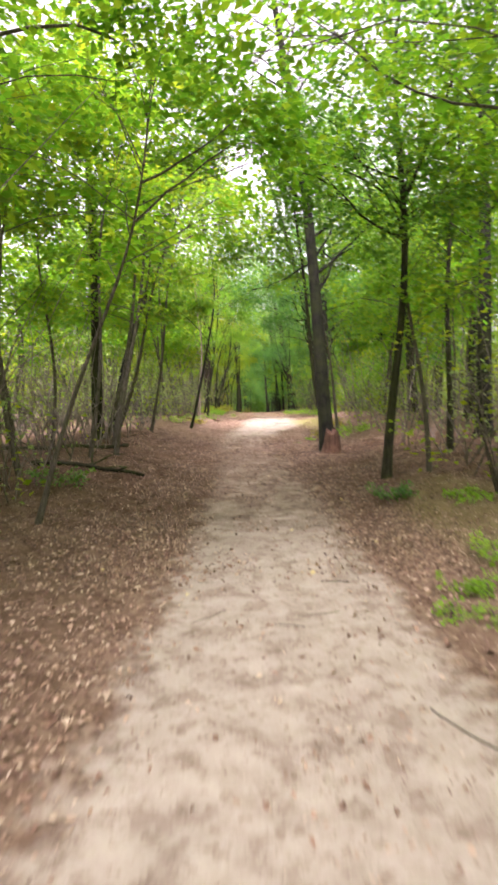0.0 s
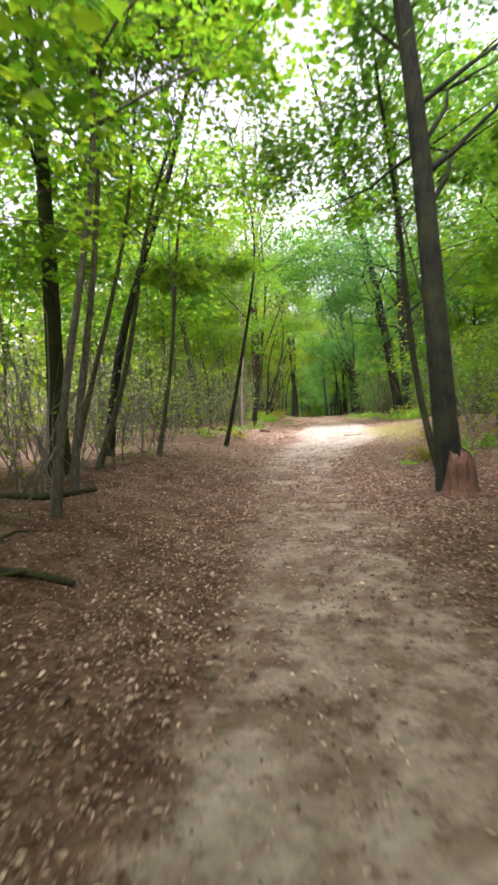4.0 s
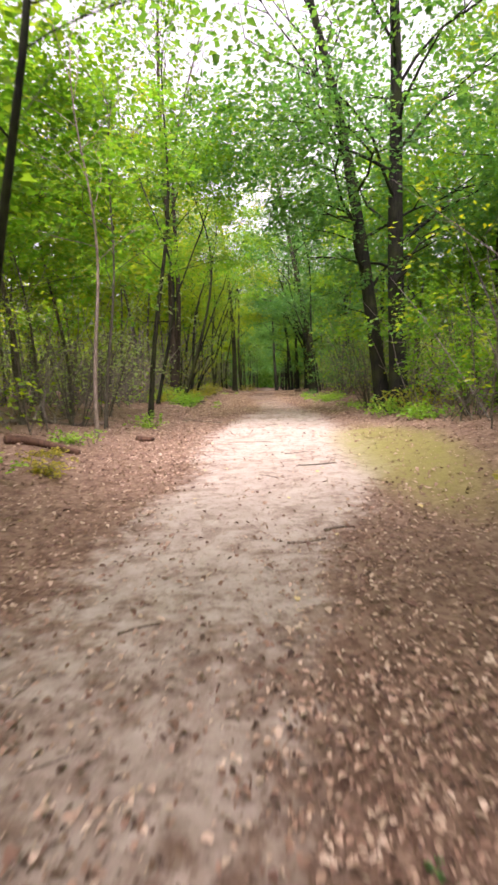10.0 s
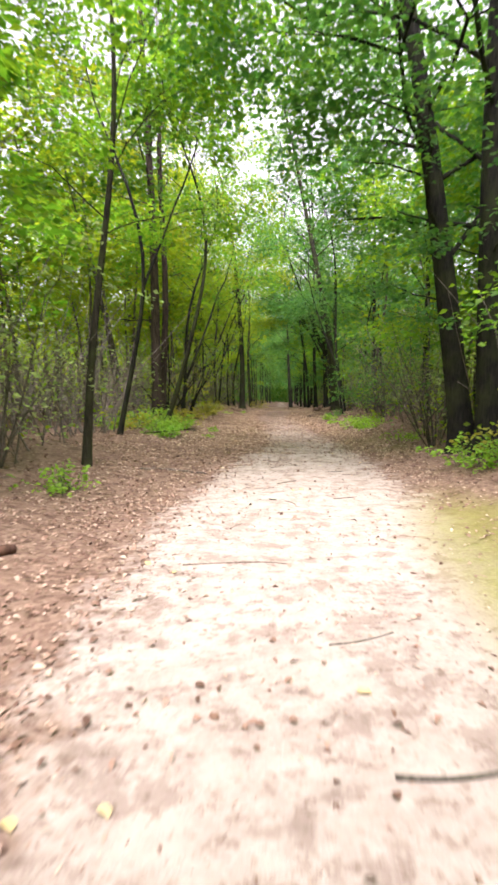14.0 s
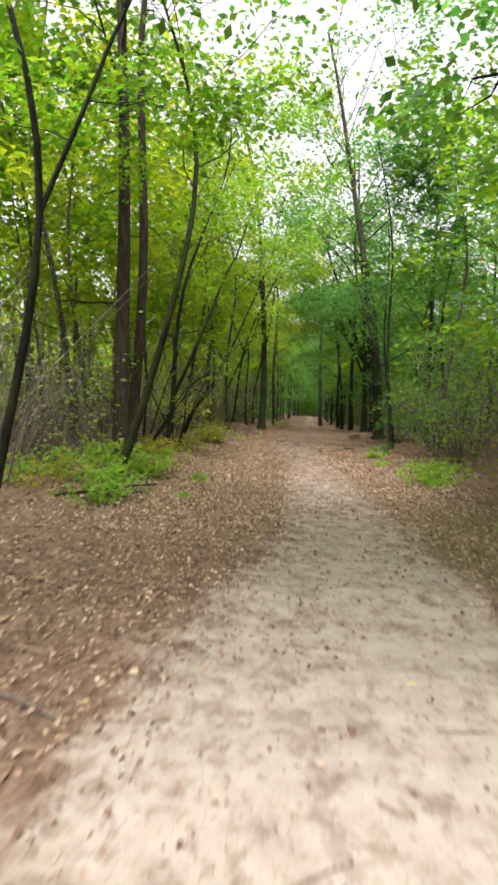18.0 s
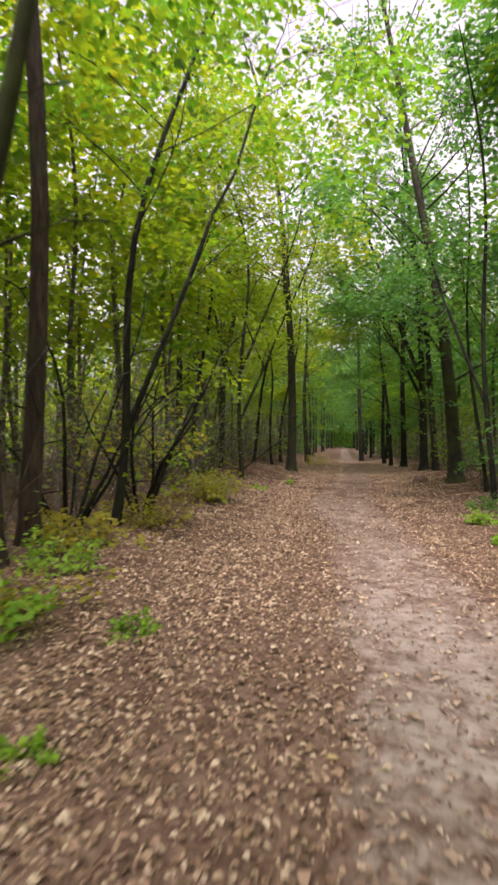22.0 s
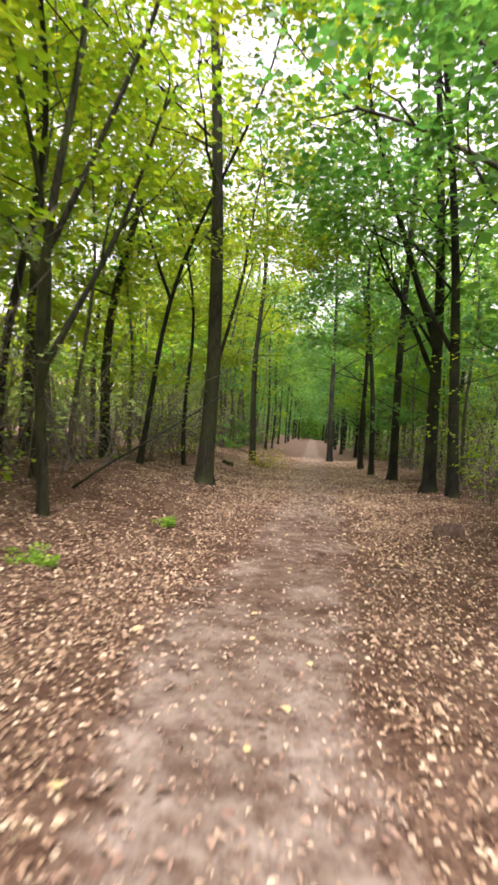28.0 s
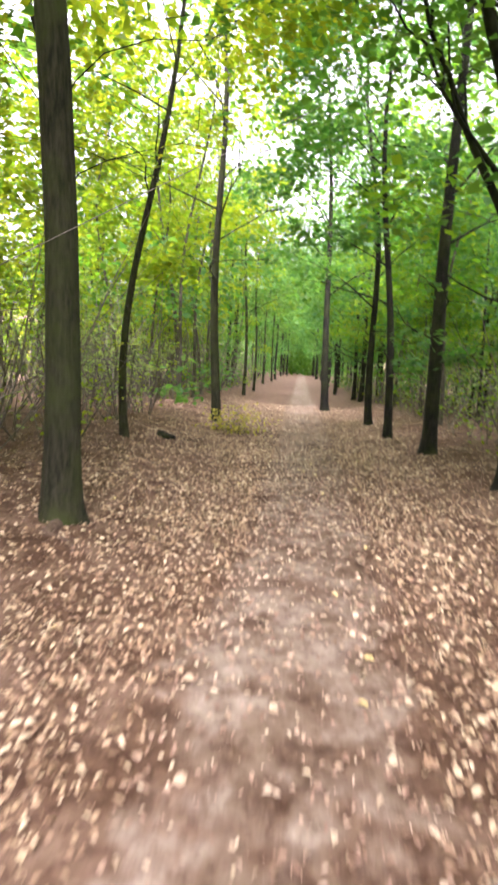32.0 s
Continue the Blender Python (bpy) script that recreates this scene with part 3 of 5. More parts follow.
# ---- ground ----
def ground_sheet():
    near_x = np.arange(-5.4, 5.41, 0.12)
    out_x = 5.4 + np.cumsum(0.14 * 1.22 ** np.arange(34))
    xs = np.concatenate([-out_x[::-1], near_x, out_x])
    near_y = np.arange(-3, 66, 0.15)
    xs_back = -3 - np.cumsum(0.2 * 1.25 ** np.arange(28))
    far_y = 66 + np.cumsum(0.2 * 1.16 ** np.arange(42))
    ysl = np.concatenate([xs_back[::-1], near_y, far_y])
    gx, gy = np.meshgrid(xs, ysl)
    z = height(gx, gy)
    n, k = gx.shape
    i, j = np.meshgrid(np.arange(n - 1), np.arange(k - 1), indexing="ij")
    f = np.stack([i * k + j, i * k + j + 1, (i + 1) * k + j + 1, (i + 1) * k + j], -1).reshape(-1, 4)
    me = mesh_from("ground", np.stack([gx, gy, z], -1).reshape(-1, 3), f, GROUND)
    for name, values in (("sand", sand_mask(gx, gy)), ("moss", moss_mask(gx, gy)), ("dark_tone", dark_mask(gx, gy))):
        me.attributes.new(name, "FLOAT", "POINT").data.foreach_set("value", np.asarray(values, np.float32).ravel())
    return tagged(new("ground", me), "sandy woodland path between brown leaf-strewn banks", "ground", kind="structure")


ground_sheet()

# ---- trees that line the path: x, y, radius, height, lean a metre (x, y), bend, bark, leaves, crown from, spread, limbs, leaf count, fork ----
OAK = "tall oak with dark furrowed bark and a green crown"
YOUNG = "slender young tree with grey bark and yellow-green leaves"
HAZEL = "arching hazel with thin grey stems and broad green leaves"
HEROES = [
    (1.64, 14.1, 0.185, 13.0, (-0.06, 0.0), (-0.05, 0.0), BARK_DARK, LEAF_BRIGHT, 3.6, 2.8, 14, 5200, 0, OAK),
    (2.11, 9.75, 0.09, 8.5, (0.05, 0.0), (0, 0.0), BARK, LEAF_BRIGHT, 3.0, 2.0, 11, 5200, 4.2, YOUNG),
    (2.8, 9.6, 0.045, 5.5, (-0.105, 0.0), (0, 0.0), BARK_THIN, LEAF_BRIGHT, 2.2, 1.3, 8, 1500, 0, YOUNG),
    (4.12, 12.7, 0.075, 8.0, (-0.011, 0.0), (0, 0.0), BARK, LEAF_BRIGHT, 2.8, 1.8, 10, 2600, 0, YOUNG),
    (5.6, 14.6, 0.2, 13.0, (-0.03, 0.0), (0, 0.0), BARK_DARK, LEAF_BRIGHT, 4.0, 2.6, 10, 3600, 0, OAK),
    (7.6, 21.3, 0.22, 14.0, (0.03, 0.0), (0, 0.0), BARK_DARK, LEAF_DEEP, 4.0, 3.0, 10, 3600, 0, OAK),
    (-4.0, 14.3, 0.15, 12.0, (0.025, 0.0), (0, 0.0), BARK, LEAF_BRIGHT, 3.6, 2.5, 11, 4200, 0, "straight grey-barked tree among thin stems"),
    (-2.36, 19.6, 0.054, 7.6, (0.335, 0.0), (-0.25, 0.0), BARK_DARK, LEAF_BRIGHT, 2.8, 1.8, 11, 3000, 0, "dark leaning sapling beside the path"),
    (-2.97, 11.8, 0.055, 7.0, (0.177, 0.0), (0, 0.0), BARK_THIN, LEAF_BRIGHT, 2.8, 1.6, 9, 3400, 0, YOUNG),
    (-2.69, 6.7, 0.04, 4.8, (0.36, 0.0), (0, 0.0), BARK_THIN, LEAF_BRIGHT, 2.6, 1.2, 7, 2200, 0, YOUNG),
    (-3.32, 13.1, 0.06, 7.0, (0.16, 0.0), (0.02, 0.0), BARK_THIN, LEAF_BRIGHT, 2.6, 1.6, 9, 2200, 0, YOUNG),
    (-3.87, 15.3, 0.06, 6.6, (0.39, 0.0), (-0.08, 0.0), BARK_THIN, LEAF_BRIGHT, 2.8, 1.5, 9, 2000, 0, YOUNG),
    (-3.12, 16.5, 0.05, 6.6, (0.19, 0.0), (0, 0.0), BARK_THIN, LEAF_BRIGHT, 2.5, 1.5, 8, 2000, 1.4, YOUNG),
    (-3.23, 10.9, 0.045, 6.2, (0.14, 0.0), (0, 0.0), BARK_THIN, LEAF_BRIGHT, 2.4, 1.5, 8, 1900, 0, YOUNG),
    (-3.77, 14.05, 0.05, 6.4, (0.33, 0.0), (-0.05, 0.0), BARK_THIN, LEAF_BRIGHT, 2.6, 1.5, 8, 1900, 0, YOUNG),
    (-4.27, 17.05, 0.1, 9.0, (0.16, 0.0), (0.18, 0.0), BARK_DARK, LEAF_BRIGHT, 3.2, 2.0, 10, 3000, 0, YOUNG),
    (5.9, 22.6, 0.19, 13.0, (-0.066, 0.0), (0, 0.0), BARK_DARK, LEAF_DEEP, 4.0, 2.8, 10, 3400, 0, OAK),
    (1.9, 16.06, 0.068, 9.0, (-0.26, 0.0), (0.2, 0.0), BARK, LEAF_BRIGHT, 3.2, 2.0, 11, 2800, 0, YOUNG),
    (1.68, 15.3, 0.035, 5.0, (0.01, 0.0), (0, 0.0), BARK_THIN, LEAF_BRIGHT, 2.4, 1.2, 7, 1200, 1.6, YOUNG),
    (2.45, 18.2, 0.05, 6.6, (-0.13, 0.0), (0, 0.0), BARK_THIN, LEAF_BRIGHT, 2.6, 1.5, 8, 1800, 0, YOUNG),
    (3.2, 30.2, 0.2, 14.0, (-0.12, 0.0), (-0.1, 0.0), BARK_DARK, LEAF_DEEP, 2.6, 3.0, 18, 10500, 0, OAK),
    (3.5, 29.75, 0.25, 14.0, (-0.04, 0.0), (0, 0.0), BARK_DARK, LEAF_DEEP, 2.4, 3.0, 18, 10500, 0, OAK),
    (-3.04, 31.9, 0.058, 7.5, (0.28, 0.0), (-0.3, 0.0), BARK_DARK, LEAF_BRIGHT, 3.2, 1.7, 9, 2200, 2.65, "crooked young tree that forks above head height"),
    (-2.55, 28.5, 0.07, 8.0, (0.11, 0.0), (0, 0.0), BARK, LEAF_BRIGHT, 2.8, 1.8, 10, 2600, 0, YOUNG),
    (-2.45, 23.9, 0.04, 5.6, (0.03, 0.0), (0, 0.0), DEAD, LEAF_BRIGHT, 2.4, 1.3, 7, 1500, 0, "pale thin sapling at the edge of the path"),
    (-2.75, 25.4, 0.035, 5.6, (0.097, 0.0), (0, 0.0), BARK_THIN, LEAF_BRIGHT, 2.3, 1.4, 8, 1700, 0, YOUNG),
    (-3.34, 37.0, 0.15, 15.0, (0.005, 0.0), (0, 0.0), BARK_PINE, LEAF_BRIGHT, 6.0, 2.4, 10, 3600, 0, "straight tree with reddish-brown scaly bark"),
    (-3.38, 37.75, 0.115, 13.0, (0.03, 0.0), (0.05, 0.0), BARK_PINE, LEAF_BRIGHT, 5.5, 2.0, 9, 2800, 0, "straight tree with pale reddish-brown bark"),
    (-2.83, 35.1, 0.075, 7.6, (0.47, 0.0), (-0.38, 0.0), BARK, LEAF_BRIGHT, 3.8, 2.0, 11, 3200, 0, "leaning grey-barked tree beside two straight trunks"),
    (-3.03, 39.15, 0.065, 7.5, (0.15, 0.0), (0, 0.0), BARK_DARK, LEAF_BRIGHT, 2.6, 1.9, 11, 3000, 1.2, "low-forked crooked dark tree at the edge of the wood"),
    (-1.92, 51.7, 0.15, 14.0, (0.06, 0.0), (-0.17, 0.0), BARK, LEAF_BRIGHT, 4.2, 2.8, 13, 4600, 0, "tall straight tree with grey ridged bark"),
    (0.95, 68.0, 0.14, 11.0, (-0.05, 0.0), (0, 0.0), BARK_DARK, LEAF_DEEP, 3.6, 2.4, 10, 2800, 0, OAK),
    (2.75, 48.3, 0.19, 14.0, (-0.07, 0.0), (-0.12, 0.0), BARK, LEAF_DEEP, 3.6, 3.0, 14, 5200, 0, "mossy dark oak beside the path"),
    (2.82, 54.76, 0.155, 13.0, (-0.045, 0.0), (-0.03, 0.0), BARK_DARK, LEAF_BRIGHT, 3.4, 3.0, 13, 4800, 3.4, "forked oak with rising dark limbs"),
    (3.04, 53.4, 0.125, 13.0, (-0.09, 0.0), (-0.03, 0.0), BARK_DARK, LEAF_BRIGHT, 3.6, 2.6, 11, 3800, 0, OAK),
    (2.36, 57.5, 0.13, 12.0, (-0.03, 0.0), (0, 0.0), BARK_DARK, LEAF_DEEP, 3.2, 2.4, 11, 3600, 0, OAK),
    (2.06, 60.3, 0.1, 10.0, (-0.08, 0.0), (0, 0.0), BARK_DARK, LEAF_DEEP, 2.8, 2.0, 10, 3000, 0, YOUNG),
    (1.95, 63.2, 0.11, 10.0, (-0.06, 0.0), (0, 0.0), BARK_DARK, LEAF_DEEP, 2.6, 2.2, 10, 3000, 0, YOUNG),
    (2.6, 43.6, 0.06, 8.5, (-0.085, 0.0), (0, 0.0), BARK_DARK, LEAF_DEEP, 2.8, 1.9, 10, 2800, 1.6, YOUNG),
    (2.95, 45.7, 0.05, 8.0, (-0.15, 0.0), (0.05, 0.0), BARK_DARK, LEAF_DEEP, 2.6, 1.8, 9, 2400, 0, YOUNG),
    (-2.72, 46.85, 0.064, 9.5, (0.03, 0.0), (-0.1, 0.0), BARK, LEAF_BRIGHT, 3.6, 2.0, 10, 2800, 2.6, "crooked grey tree that forks below head height"),
    (-4.55, 49.2, 0.08, 9.5, (0, 0.0), (0.1, 0.0), BARK_DARK, LEAF_BRIGHT, 3.8, 2.4, 10, 3000, 0, OAK),
    (-3.56, 48.3, 0.056, 9.5, (-0.02, 0.0), (0, 0.0), BARK, LEAF_BRIGHT, 3.4, 2.0, 9, 2500, 0, YOUNG),
    (-3.2, 51.8, 0.062, 8.5, (0.12, 0.0), (0.14, 0.0), BARK_DARK, LEAF_BRIGHT, 3.0, 1.8, 10, 2600, 2.8, "crooked dark young tree"),
    (-2.83, 54.2, 0.055, 7.5, (-0.05, 0.0), (0, 0.0), BARK_DARK, LEAF_BRIGHT, 2.8, 1.6, 8, 2000, 0, YOUNG),
    (-1.9, 60.8, 0.12, 11.0, (-0.03, 0.0), (0, 0.0), BARK, LEAF_BRIGHT, 3.0, 2.4, 11, 3400, 0, YOUNG),
    (-2.68, 56.05, 0.07, 9.0, (-0.04, 0.0), (0.25, 0.0), BARK, LEAF_BRIGHT, 3.2, 1.8, 9, 2400, 0, YOUNG),
    (-6.2, 53.2, 0.15, 12.0, (0.013, 0.0), (0, 0.0), BARK, LEAF_BRIGHT, 3.8, 2.4, 9, 2800, 0, OAK),
    (-4.7, 54.1, 0.13, 11.0, (0.03, 0.0), (0, 0.0), BARK, LEAF_BRIGHT, 3.6, 2.2, 9, 2600, 0, OAK),
    # hazels with trunks out of view; the nearest are added to shade the ground
    (-3.2, 2.6, 0.05, 6.8, (0.12, 0.05), (0.1, 0.0), BARK_THIN, LEAF_GREEN, 3.4, 2.4, 13, 2600, 0, HAZEL),
    (-3.4, 4.8, 0.055, 7.0, (0.14, 0.04), (0.1, 0.0), BARK_THIN, LEAF_GREEN, 3.4, 2.5, 13, 2800, 0, HAZEL),
    (-3.1, 0.2, 0.05, 6.4, (0.12, 0.08), (0.1, 0.0), BARK_THIN, LEAF_GREEN, 3.4, 2.4, 13, 2400, 0, HAZEL),
    (3.1, 1.6, 0.05, 6.6, (-0.12, 0.06), (-0.1, 0.0), BARK_THIN, LEAF_GREEN, 3.4, 2.4, 13, 2400, 0, HAZEL),
    (3.3, 4.2, 0.055, 6.9, (-0.14, 0.05), (-0.1, 0.0), BARK_THIN, LEAF_GREEN, 3.4, 2.5, 13, 2800, 0, HAZEL),
    (3.4, 6.2, 0.05, 6.8, (-0.12, 0.02), (-0.06, 0.0), BARK_THIN, LEAF_GREEN, 3.4, 2.4, 13, 2600, 0, HAZEL),
]
# single limbs that stand out: height, direction, rise, length, thickness, bare
ARMS = {
    (-3.2, 2.6): [(4.2, 0.5, 0.35, 3.0, 0.02, False), (4.6, 0.9, 0.3, 2.6, 0.02, False)],
    (-3.4, 4.8): [(4.1, 0.3, 0.35, 3.2, 0.02, False), (4.7, 0.7, 0.3, 2.8, 0.02, False)],
    (-3.1, 0.2): [(4.3, 0.8, 0.35, 3.0, 0.02, False)],
    (3.1, 1.6): [(4.2, 2.5, 0.35, 3.0, 0.02, False)],
    (3.3, 4.2): [(4.2, 2.7, 0.35, 3.0, 0.02, False), (4.6, 2.2, 0.3, 2.6, 0.02, False)],
    (3.4, 6.2): [(4.2, 2.7, 0.35, 2.8, 0.02, False)],
    (2.11, 9.75): [(3.9, 3.3, 0.35, 2.0, 0.025, False), (4.3, 4.3, 0.3, 2.4, 0.025, False), (4.8, 2.6, 0.4, 2.0, 0.02, False)],
    (-2.97, 11.8): [(3.9, 5.9, 0.35, 2.2, 0.02, False), (4.4, 5.2, 0.3, 2.2, 0.02, False)],
    (-2.69, 6.7): [(3.4, 5.6, 0.4, 1.8, 0.016, False), (3.8, 0.4, 0.4, 1.6, 0.016, False)],
    (-3.34, 37.0): [(2.9, 3.0, 0.05, 1.5, 0.025, True), (4.1, 0.3, 0.1, 0.7, 0.015, True), (4.9, 2.6, 0.0, 0.9, 0.015, True)],
    (1.64, 14.1): [(4.5, 2.9, -0.35, 1.3, 0.03, True), (4.2, 0.3, 0.6, 2.0, 0.05, False)],
    (-2.83, 35.1): [(2.2, 0.2, 0.15, 0.8, 0.014, True)],
    (2.82, 54.76): [(2.6, 2.7, 1.05, 3.4, 0.07, False), (3.2, 2.3, 0.85, 2.6, 0.05, False), (2.2, 3.6, 0.3, 1.0, 0.02, False)],
    (3.04, 53.4): [(2.9, 3.2, 1.0, 3.0, 0.055, False), (2.3, 0.4, 0.3, 1.2, 0.02, False)],
    (2.75, 48.3): [(3.2, 3.4, 0.9, 1.8, 0.04, False), (2.6, 0.2, 0.5, 1.6, 0.04, False), (2.2, 3.0, 0.2, 0.9, 0.015, False), (2.0, 4.4, 0.2, 0.9, 0.015, False)],
    (3.2, 30.2): [(4.7, 3.1, 0.1, 1.1, 0.045, False), (2.4, 2.8, 0.2, 0.9, 0.02, False), (3.0, 4.2, 0.2, 1.0, 0.02, False), (3.6, 2.4, 0.3, 1.1, 0.02, False), (2.0, 4.8, 0.1, 0.9, 0.015, False)],
    (3.5, 29.75): [(2.4, 0.2, 0.5, 1.6, 0.04, False), (3.0, 4.6, 0.3, 1.2, 0.03, False), (1.8, 4.2, 0.2, 0.9, 0.015, False), (3.6, 5.4, 0.3, 1.4, 0.03, False)],
    (2.36, 57.5): [(2.0, 3.4, 0.3, 1.1, 0.02, False), (2.4, 4.6, 0.3, 1.1, 0.02, False), (1.6, 5.2, 0.2, 1.1, 0.02, False)],
    (2.06, 60.3): [(1.8, 4.0, 0.3, 1.1, 0.02, False), (1.4, 5.0, 0.2, 1.1, 0.02, False)],
    (1.95, 63.2): [(1.6, 4.2, 0.3, 1.2, 0.02, False), (2.2, 3.6, 0.3, 1.2, 0.02, False)],
    (-2.72, 46.85): [(1.5, 0.4, 1.1, 2.8, 0.045, False), (2.4, 2.8, 0.9, 1.6, 0.03, False)],
}
for i, (x, y, rad, tall, lean, bend, bark, leaves, low, spread, limbs, many, fork, label) in enumerate(HEROES):
    leaves = LEAF_OAK if tall >= 8.5 and leaves is LEAF_BRIGHT and (x > 0 or y < 46) else LEAF_GREEN if (y < 27 or (y < 46 and tall > 6)) and leaves is LEAF_BRIGHT else leaves
    stand(make_tree(100 + i, tall, rad, lean, bend, bark, leaves, low, spread * (1.3 if tall > 10 else 1.1), limbs + (5 if tall > 10 else 3), 0.1 if rad < 0.1 else 0.12 if 29 < y < 31 else 0.155, int((1.9 if rad < 0.1 else 1.5) * many), "tree", label, "trees along the path", True, fork=fork,
                    fork_to={4.2: 0.0, 2.65: 0.2, 3.4: 3.14, 2.6: 0.2, 2.8: 2.9}.get(fork), flare=1.75 if rad > 0.12 else 1.45, wobble=0.3 if "crooked" in label or (x < -2 and y > 45 and rad < 0.14) else 0.05 if rad > 0.12 else 0.16, arms=ARMS.get((x, y), ()), oval=False, spot=(x, y)), x, y)

# ---- the wood on both sides ----
FILL = "thin woodland tree with grey bark and green leaves"
protos = []
for i in range(5):
    protos.append(make_tree(300 + i, 6.0 + 0.6 * i, 0.04 + 0.006 * i, (0.05 * (i - 2), 0.03), (0.06 - 0.03 * i, 0.04), BARK_THIN, LEAF_GREEN if i < 3 else LEAF_BRIGHT, 1.9, 1.9, 12, 0.145, 2000,
                            "sapling", "thin leaning sapling with green leaves" if i < 3 else "thin leaning sapling with yellow-green leaves", "saplings", False, wobble=0.24))
for i in range(3):
    protos.append(make_tree(320 + i, 10.5 + i, 0.075 + 0.015 * i, (0.04 * (i - 1), 0.0), (0.0, 0.01), BARK, LEAF_OAK, 2.6, 2.9, 13, 0.29, 1200,
                            "tree", FILL, "trees of the wood", False, wobble=0.14))
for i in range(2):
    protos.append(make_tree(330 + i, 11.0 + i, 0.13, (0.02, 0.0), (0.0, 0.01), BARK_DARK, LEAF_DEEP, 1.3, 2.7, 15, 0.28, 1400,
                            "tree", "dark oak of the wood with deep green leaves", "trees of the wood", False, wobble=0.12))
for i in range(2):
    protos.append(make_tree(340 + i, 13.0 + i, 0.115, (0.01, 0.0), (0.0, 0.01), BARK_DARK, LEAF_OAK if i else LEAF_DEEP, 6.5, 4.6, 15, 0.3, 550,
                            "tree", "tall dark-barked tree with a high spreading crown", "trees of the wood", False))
deep = []
for i in range(4):
    deep.append(make_tree(360 + i, 6.5 + 0.7 * i, 0.045 + 0.006 * i, (0.07 * (i - 1.5), 0.04), (0.05 - 0.03 * i, 0.03), BARK_THIN, LEAF_GREEN if i < 2 else LEAF_BRIGHT, 1.7, 2.3, 13, 0.23, 1350,
                          "sapling", "slender understorey tree with green leaves" if i < 2 else "slender understorey tree with yellow-green leaves", "saplings", False, wobble=0.22))
dark_deep = []
for i in range(2):
    dark_deep.append(make_tree(370 + i, 7.0 + i, 0.06, (0.05 * (i - 0.5), 0.02), (0.03, 0.03), BARK_DARK, LEAF_DEEP if i else LEAF_GREEN, 1.0, 2.3, 15, 0.2, 1700,
                               "sapling", "slender understorey tree with deep green leaves", "saplings", False, wobble=0.2))
shrubs = []
for i in range(4):
    shrubs.append(make_shrub(350 + i, 2.6 + 0.3 * i, 6, 0.017, 1.0, BARK_THIN, LEAF_DIM if i % 2 else LEAF_BRIGHT, 0.085, 200 + 120 * i,
                             "shrub", "thin many-stemmed undergrowth shrub with sparse leaves", "undergrowth shrubs"))

pr = np.random.default_rng(21)
taken = [(h[0], h[1], 0.55 if h[2] < 0.1 else 0.9) for h in HEROES] + [(-4.1, 34.0, 1.2), (-3.9, 36.0, 1.2), (-4.6, 35.2, 1.0), (-3.4, 41.6, 1.2), (-3.4, 43.2, 1.0), (4.4, 27.0, 1.6), (5.0, 25.2, 1.4)]


def free(x, y, gap):
    return all((x - a) ** 2 + (y - b) ** 2 > (gap + c) ** 2 for a, b, c in taken)


def scatter(kinds, many, x_lo, x_hi, y_lo, y_hi, gap, side, first, lo=0.85, hi=1.25):
    done, tries = 0, 0
    while done < many and tries < many * 40:
        tries += 1
        x = side * (x_lo + (x_hi - x_lo) * pr.random() ** 1.5)
        y = pr.uniform(y_lo, y_hi)
        if not free(x, y, gap) or (kinds is not shrubs and in_gap(x, y) > 0.55):
            continue
        taken.append((x, y, gap * 0.5))
        k = int(pr.integers(len(kinds)))
        ob, turn, size = kinds[k], pr.uniform(0, 6.28), pr.uniform(lo, hi)
        if id(ob) in first:
            stand(ob, x, y, turn, size)
            first.discard(id(ob))
        else:
            copy_to(ob, x, y, turn, size)
        done += 1


unset = {id(o) for o in protos + shrubs + deep + dark_deep}
scatter(protos[:3], 19, 3.4, 5.6, 1, 36, 0.75, -1, unset)
scatter(protos[3:5], 21, 3.4, 5.6, 36, 78, 0.75, -1, unset)
scatter(protos[:3], 22, 3.6, 5.6, 1, 78, 0.8, 1, unset)
scatter(deep[:2], 27, 5.0, 12, -2, 36, 0.9, -1, unset)
scatter(deep[2:], 30, 5.0, 12, 30, 85, 0.9, -1, unset)
scatter(deep[:2], 23, 4.6, 12, -2, 40, 0.9, 1, unset)
scatter(dark_deep, 28, 3.8, 9, 24, 90, 0.9, 1, unset)
scatter(protos[10:], 7, 4.2, 9.0, -4, 90, 1.1, -1, unset, 0.9, 1.1)
scatter(protos[10:], 7, 4.2, 9.0, -4, 90, 1.1, 1, unset, 0.9, 1.1)
scatter(protos[5:8], 12, 5.5, 14, -6, 100, 1.2, -1, unset)
scatter(protos[8:10], 16, 4.6, 13, 24, 100, 1.2, 1, unset)
scatter(protos[5:8], 10, 5.0, 16, -8, 26, 1.2, 1, unset)
scatter(shrubs, 84, 3.1, 10, 2, 74, 0.4, -1, unset, 0.7, 1.2)
scatter(shrubs, 60, 3.3, 10, 2, 74, 0.4, 1, unset, 0.7, 1.2)
# trees close to the path farther on, which make its green tunnel
scatter(protos[5:10], 14, 2.4, 4.5, 70, 118, 1.0, -1, unset, 0.8, 1.0)
scatter(protos[8:10], 14, 2.2, 4.5, 70, 118, 1.0, 1, unset, 0.8, 1.0)
scatter(protos[5:10], 9, 1.7, 5.0, 118, 150, 1.0, 1, unset, 1.0, 1.4)
scatter(protos[5:10], 9, 1.7, 5.0, 118, 150, 1.0, -1, unset, 1.0, 1.4)
scatter(protos[5:], 8, 2.5, 7.0, -16, -4, 1.0, 1, unset)
scatter(protos[5:], 8, 2.5, 7.0, -16, -4, 1.0, -1, unset)


